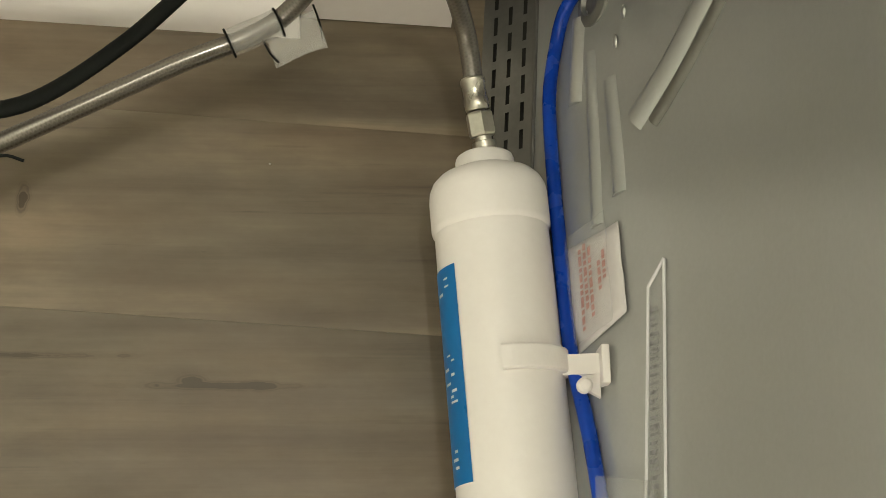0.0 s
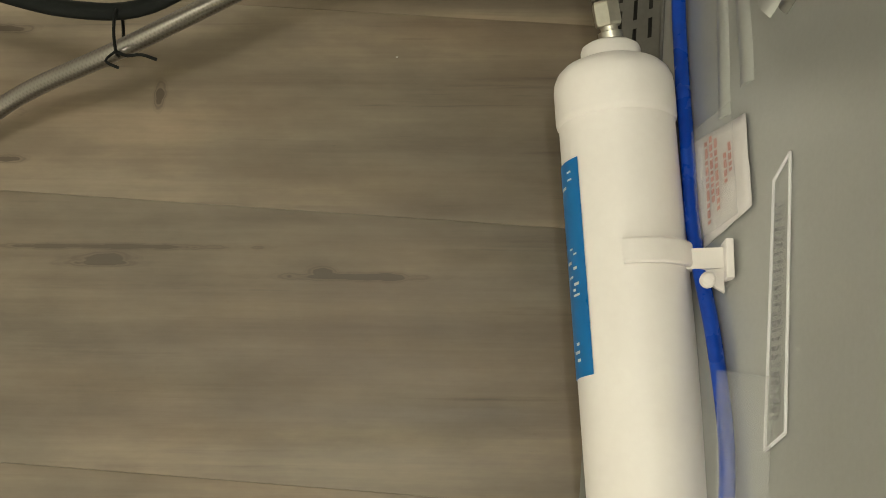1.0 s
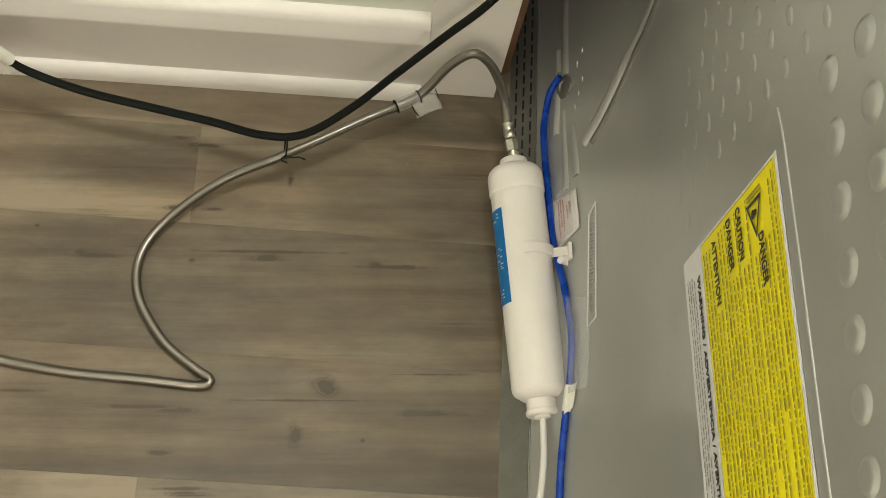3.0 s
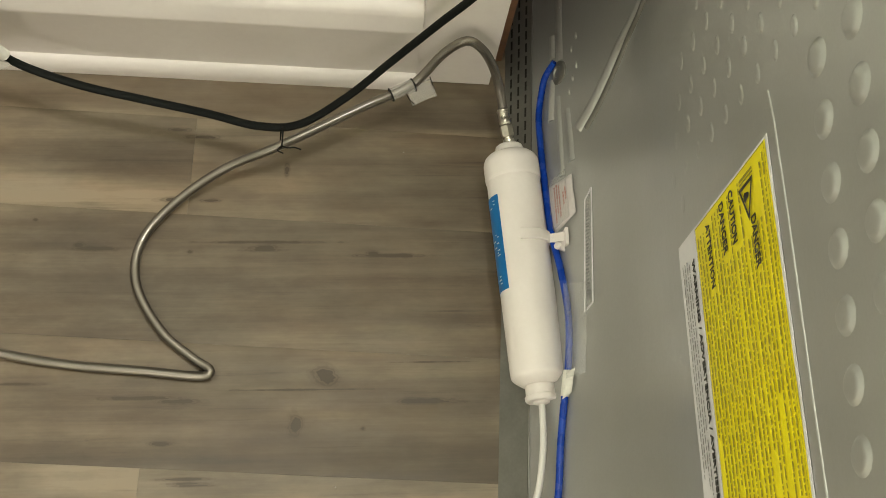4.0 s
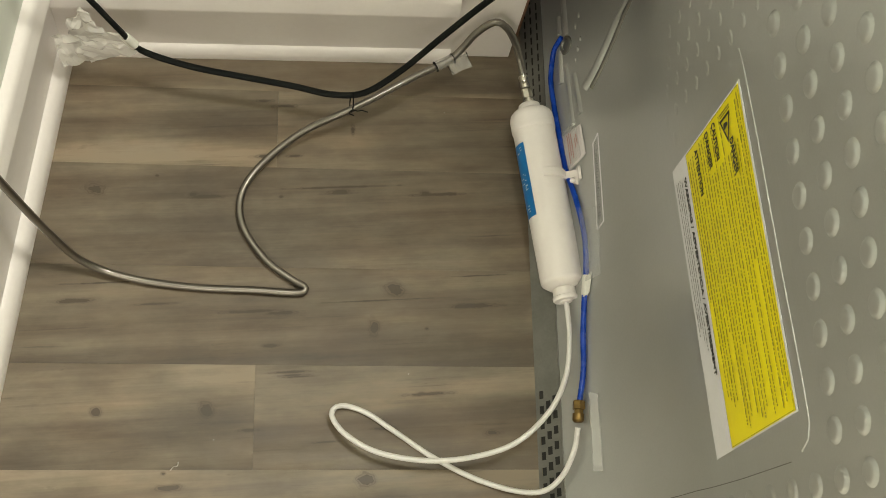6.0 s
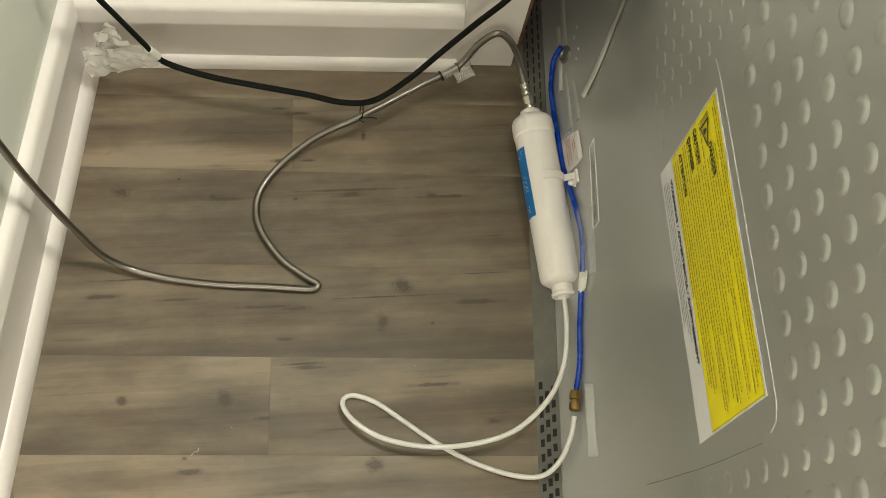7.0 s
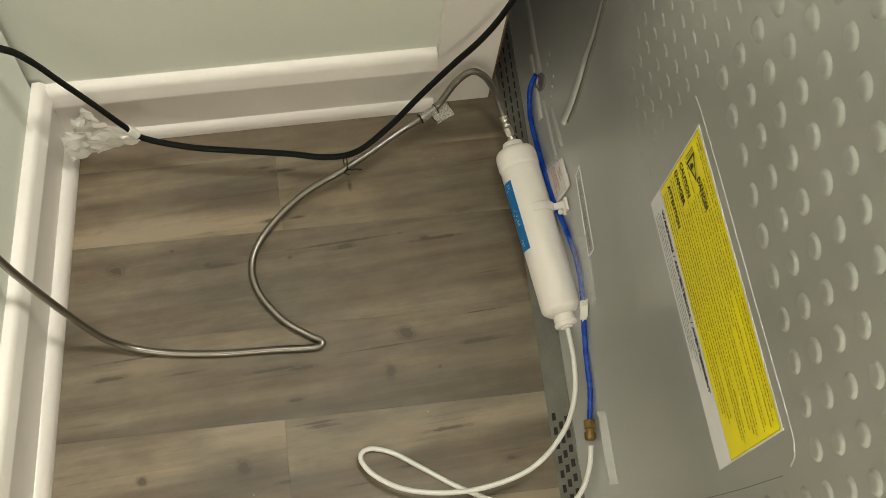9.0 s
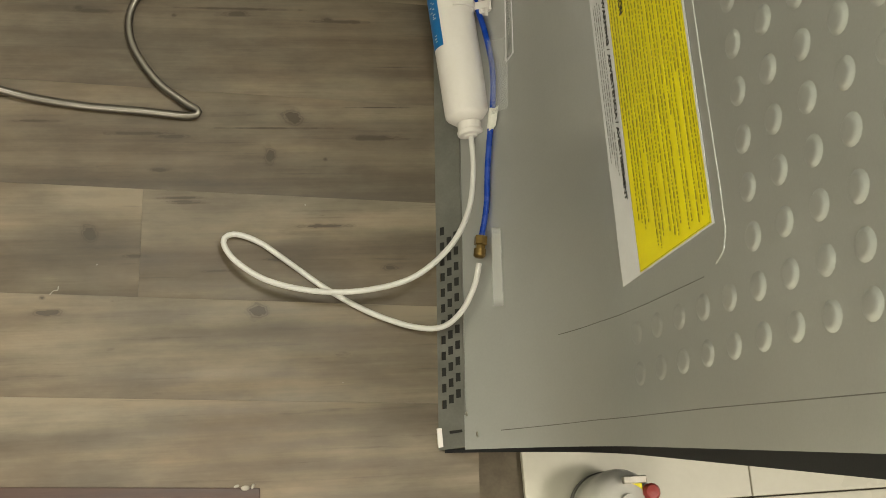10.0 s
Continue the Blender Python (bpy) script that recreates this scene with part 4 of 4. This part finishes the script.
film("strip", on_back([(-0.461, 0.0555), (-0.466, 0.0670), (-0.554, 0.0660), (-0.552, 0.0545)], 0.0010), M_FROST, tape4, 0.0008)

clearlabel = thing("spec_label", "narrow clear label with a white border on the steel sheet", "label")
EMB = [(-0.157, 0.1045), (-0.166, 0.0940), (-0.274, 0.0870), (-0.268, 0.0985)]
film("film", on_back(EMB, 0.0006), M_CLEAR, clearlabel, 0.0004, wave=0.0002)
bm = bmesh.new()
for i in range(4):
    (ya, za), (yb, zb) = EMB[i], EMB[(i + 1) % 4]
    tube([(back(ya + (yb - ya) * j / 6, za + (zb - za) * j / 6) - 0.0014, ya + (yb - ya) * j / 6, za + (zb - za) * j / 6) for j in range(7)], 0.0007, 0.006, 6, bm=bm)
part("border", bm, M_PAPER, clearlabel, "white printed border", smooth=True)
bm = bmesh.new()
rnd = random.Random(12)
for k in range(26):
    y = -0.176 - 0.0034 * k
    w, zc = rnd.uniform(0.0010, 0.0022), 0.0985 - 0.055 * (-0.166 - y)
    bm.faces.new([bm.verts.new((back(p, q) - 0.0017, p, q)) for p, q in ((y, zc - 0.003), (y - w, zc - 0.003), (y - w, zc + rnd.uniform(0.0, 0.003)), (y, zc + 0.002))])
part("label_print", bm, M_GREY_INK, clearlabel, "small grey print")

# masking tape crumpled in the corner
clump = thing("corner_tape", "crumpled white tape fixing the cable in the baseboard corner", "tape")


def crumple(name, corners, seed, amp=0.010, n=8):
    a, b, c, d = [Vector(p) for p in corners]
    bm = bmesh.new()
    g = []
    for i in range(n + 1):
        row = []
        for k in range(n + 1):
            u, v = i / n, k / n
            p = a * (1 - u) * (1 - v) + b * u * (1 - v) + c * u * v + d * (1 - u) * v
            w = p * 75 + Vector((seed, 0, 0))
            row.append(bm.verts.new(p + amp * Vector((0.6 * noise.noise(w), -abs(noise.noise(w + Vector((0, 9, 0)))), 0.6 * noise.noise(w + Vector((0, 0, 9)))))))
        g.append(row)
    for i in range(n):
        for k in range(n):
            bm.faces.new((g[i][k], g[i + 1][k], g[i + 1][k + 1], g[i][k + 1]))
    ob = part(name, bm, M_CRINKLE, clump, smooth=False)
    ob.modifiers.new("thick", "SOLIDIFY").thickness = 0.0003


crumple("strip", [(-0.652, -0.006, 0.125), (-0.628, -0.008, 0.165), (-0.606, -0.010, 0.100), (-0.650, -0.010, 0.075)], 1.0, 0.010)
crumple("strip", [(-0.650, -0.010, 0.095), (-0.590, -0.026, 0.135), (-0.572, -0.030, 0.098), (-0.632, -0.020, 0.052)], 5.0, 0.009)
crumple("strip", [(-0.668, -0.020, 0.120), (-0.640, -0.012, 0.110), (-0.634, -0.016, 0.050), (-0.664, -0.030, 0.062)], 9.0, 0.008)
part("cable_wrap", lathe([(-0.012, 0.0050), (-0.0118, 0.0056), (0.012, 0.0058), (0.0122, 0.0050)], (-0.580, -0.030, 0.120), (-0.569, -0.028, 0.092), 14), M_MASK, clump, "tape wound round the cable", smooth=True)

# ---- canister on the tiles ----
can = thing("white_canister", "small white canister with a yellow tag and red cap", "canister")
cx, cyy = 0.046, -0.7770
part("vessel", lathe([(0.0, 0.030), (0.0, 0.038), (0.004, 0.041), (0.050, 0.041), (0.062, 0.038), (0.072, 0.031), (0.078, 0.022), (0.080, 0.012), (0.086, 0.011), (0.088, 0.0)], (cx, cyy, -0.0005), (cx, cyy, 1), 36), M_CAN, can, smooth=True)
# added grey ring: paints the vessel's shaded edge against the pale tile
part("foot_shade_ring", lathe([(0.0, 0.041), (0.001, 0.0425), (0.010, 0.0425), (0.011, 0.041)], (cx, cyy, -0.0005), (cx, cyy, 1), 36), M_COVER, can, "grey ring added for the shaded edge of the canister", smooth=True)
part("valve", boxed(cx - 0.004, cx + 0.022, cyy + 0.022, cyy + 0.030, 0.074, 0.082, bevel=0.001), M_NICKEL, can, "dull metal valve")
part("tag", boxed(cx + 0.004, cx + 0.018, cyy + 0.002, cyy + 0.028, 0.0745, 0.077, bevel=0.0008), M_YELLOW, can, "yellow tag")
part("cap", lathe([(0.0, 0.007), (0.0, 0.0095), (0.010, 0.0095), (0.013, 0.007), (0.0135, 0.0)], (cx + 0.027, cyy + 0.012, 0.070), (cx + 0.027, cyy + 0.012, 1), 14), M_RED, can, "red cap", smooth=True)

# ---- floor pieces ----
SEAMS = [0.205, 0.080, -0.045, -0.150, -0.281, -0.402, -0.525, -0.636, -0.760]
JOINTS = [-0.95, -0.93, -0.406, -0.96, -0.85, -0.425, -0.72, -0.93]
# tone bands per row; the last three also hold painted floor light and shade
TONES = [(0.0, 0.0), (0.0, 0.01), (-0.02, 0.06), (-0.05, 0.03), (0.02, -0.05), (0.08, -0.06), (0.075, 0.03), (0.06, 0.05)]
LEAN = math.atan(-0.062)
TURN = Matrix.Translation((-0.31, 0, 0)) @ Matrix.Rotation(LEAN, 4, "Z") @ Matrix.Translation((0.31, 0, 0))


def slab(xa, xb, ya, yb, top=0.0, bevel=0.00012):
    bm = boxed(xa, xb, ya, yb, -0.008, top, bevel=bevel)
    bmesh.ops.transform(bm, matrix=TURN, verts=bm.verts)
    return bm


for row, (ya, yb) in enumerate(zip(SEAMS, SEAMS[1:])):
    xs = [JOINTS[row] + 0.92 * k for k in range(-2, 3)]
    for xa, xb in zip(xs, xs[1:]):
        xa, xb = max(xa, -0.98), min(xb, 0.74)
        if row == len(SEAMS) - 2:
            xb = min(xb, -0.050)
        if xb - xa > 0.02:
            board = part("plank", slab(xa + 0.00004, xb - 0.00004, yb + 0.00004, ya - 0.00004), M_PLANK, floor)
            board.color = (0.5 + TONES[row][0], 0.5 + TONES[row][1], 0, 1)
part("threshold", slab(-0.98, -0.290, -0.745, -0.729, 0.003, 0.001), M_REDWOOD, floor, "dark red-brown wooden threshold strip")
for i in range(0, 11):
    part("tile", boxed(-0.044 + 0.272 * i, 0.2265 + 0.272 * i, -0.7720, -0.6780, -0.008, -0.0008, bevel=0.001), M_TILE, floor)
for i in range(3, 11):
    for k in range(4):
        xa, ya = -0.044 + 0.272 * i, -0.6765 + 0.26 * k
        part("tile", boxed(xa, xa + 0.2705, ya, ya + 0.2585, -0.008, -0.0008, bevel=0.001), M_TILE, floor)
for i in range(-4, 11):
    for k in range(11):
        xa, ya = -0.044 + 0.272 * i, -0.7738 - 0.30 * k
        part("tile", boxed(xa, xa + 0.2705, ya - 0.2985, ya, -0.008, -0.0008, bevel=0.001), M_TILE, floor)

# ---- crumbs and lint on the boards ----
bm = bmesh.new()
rnd = random.Random(21)
for x, y, r in ((-0.271, -0.415, 0.0013), (-0.318, -0.060, 0.0013), (-0.20, -0.075, 0.0008), (-0.50, -0.48, 0.0009), (-0.24, -0.62, 0.0009)):
    bmesh.ops.create_icosphere(bm, subdivisions=1, radius=r, matrix=Matrix.LocRotScale((x, y, r * 0.4), Euler((rnd.random(), rnd.random(), rnd.random())), (1.0, 0.7, 0.5)))
for x, y, r in ((-0.351, -0.7285, 0.0042), (-0.343, -0.7270, 0.0034), (-0.360, -0.7260, 0.0026)):
    bmesh.ops.create_icosphere(bm, subdivisions=2, radius=r, matrix=Matrix.LocRotScale((x, y, 0.003 + r * 0.35), Euler((rnd.random(), rnd.random(), rnd.random())), (1.2, 0.7, 0.5)))
tube([(-0.549, -0.512, 0.0006), (-0.545, -0.508, 0.0012), (-0.541, -0.5075, 0.0010), (-0.540, -0.503, 0.0006)], 0.0006, 0.001, 5, bm=bm)
crumbs = part("crumbs", bm, M_DUST)
tagged(crumbs, "pale crumbs and lint lying on the floor boards", "crumbs", kind="stuff")
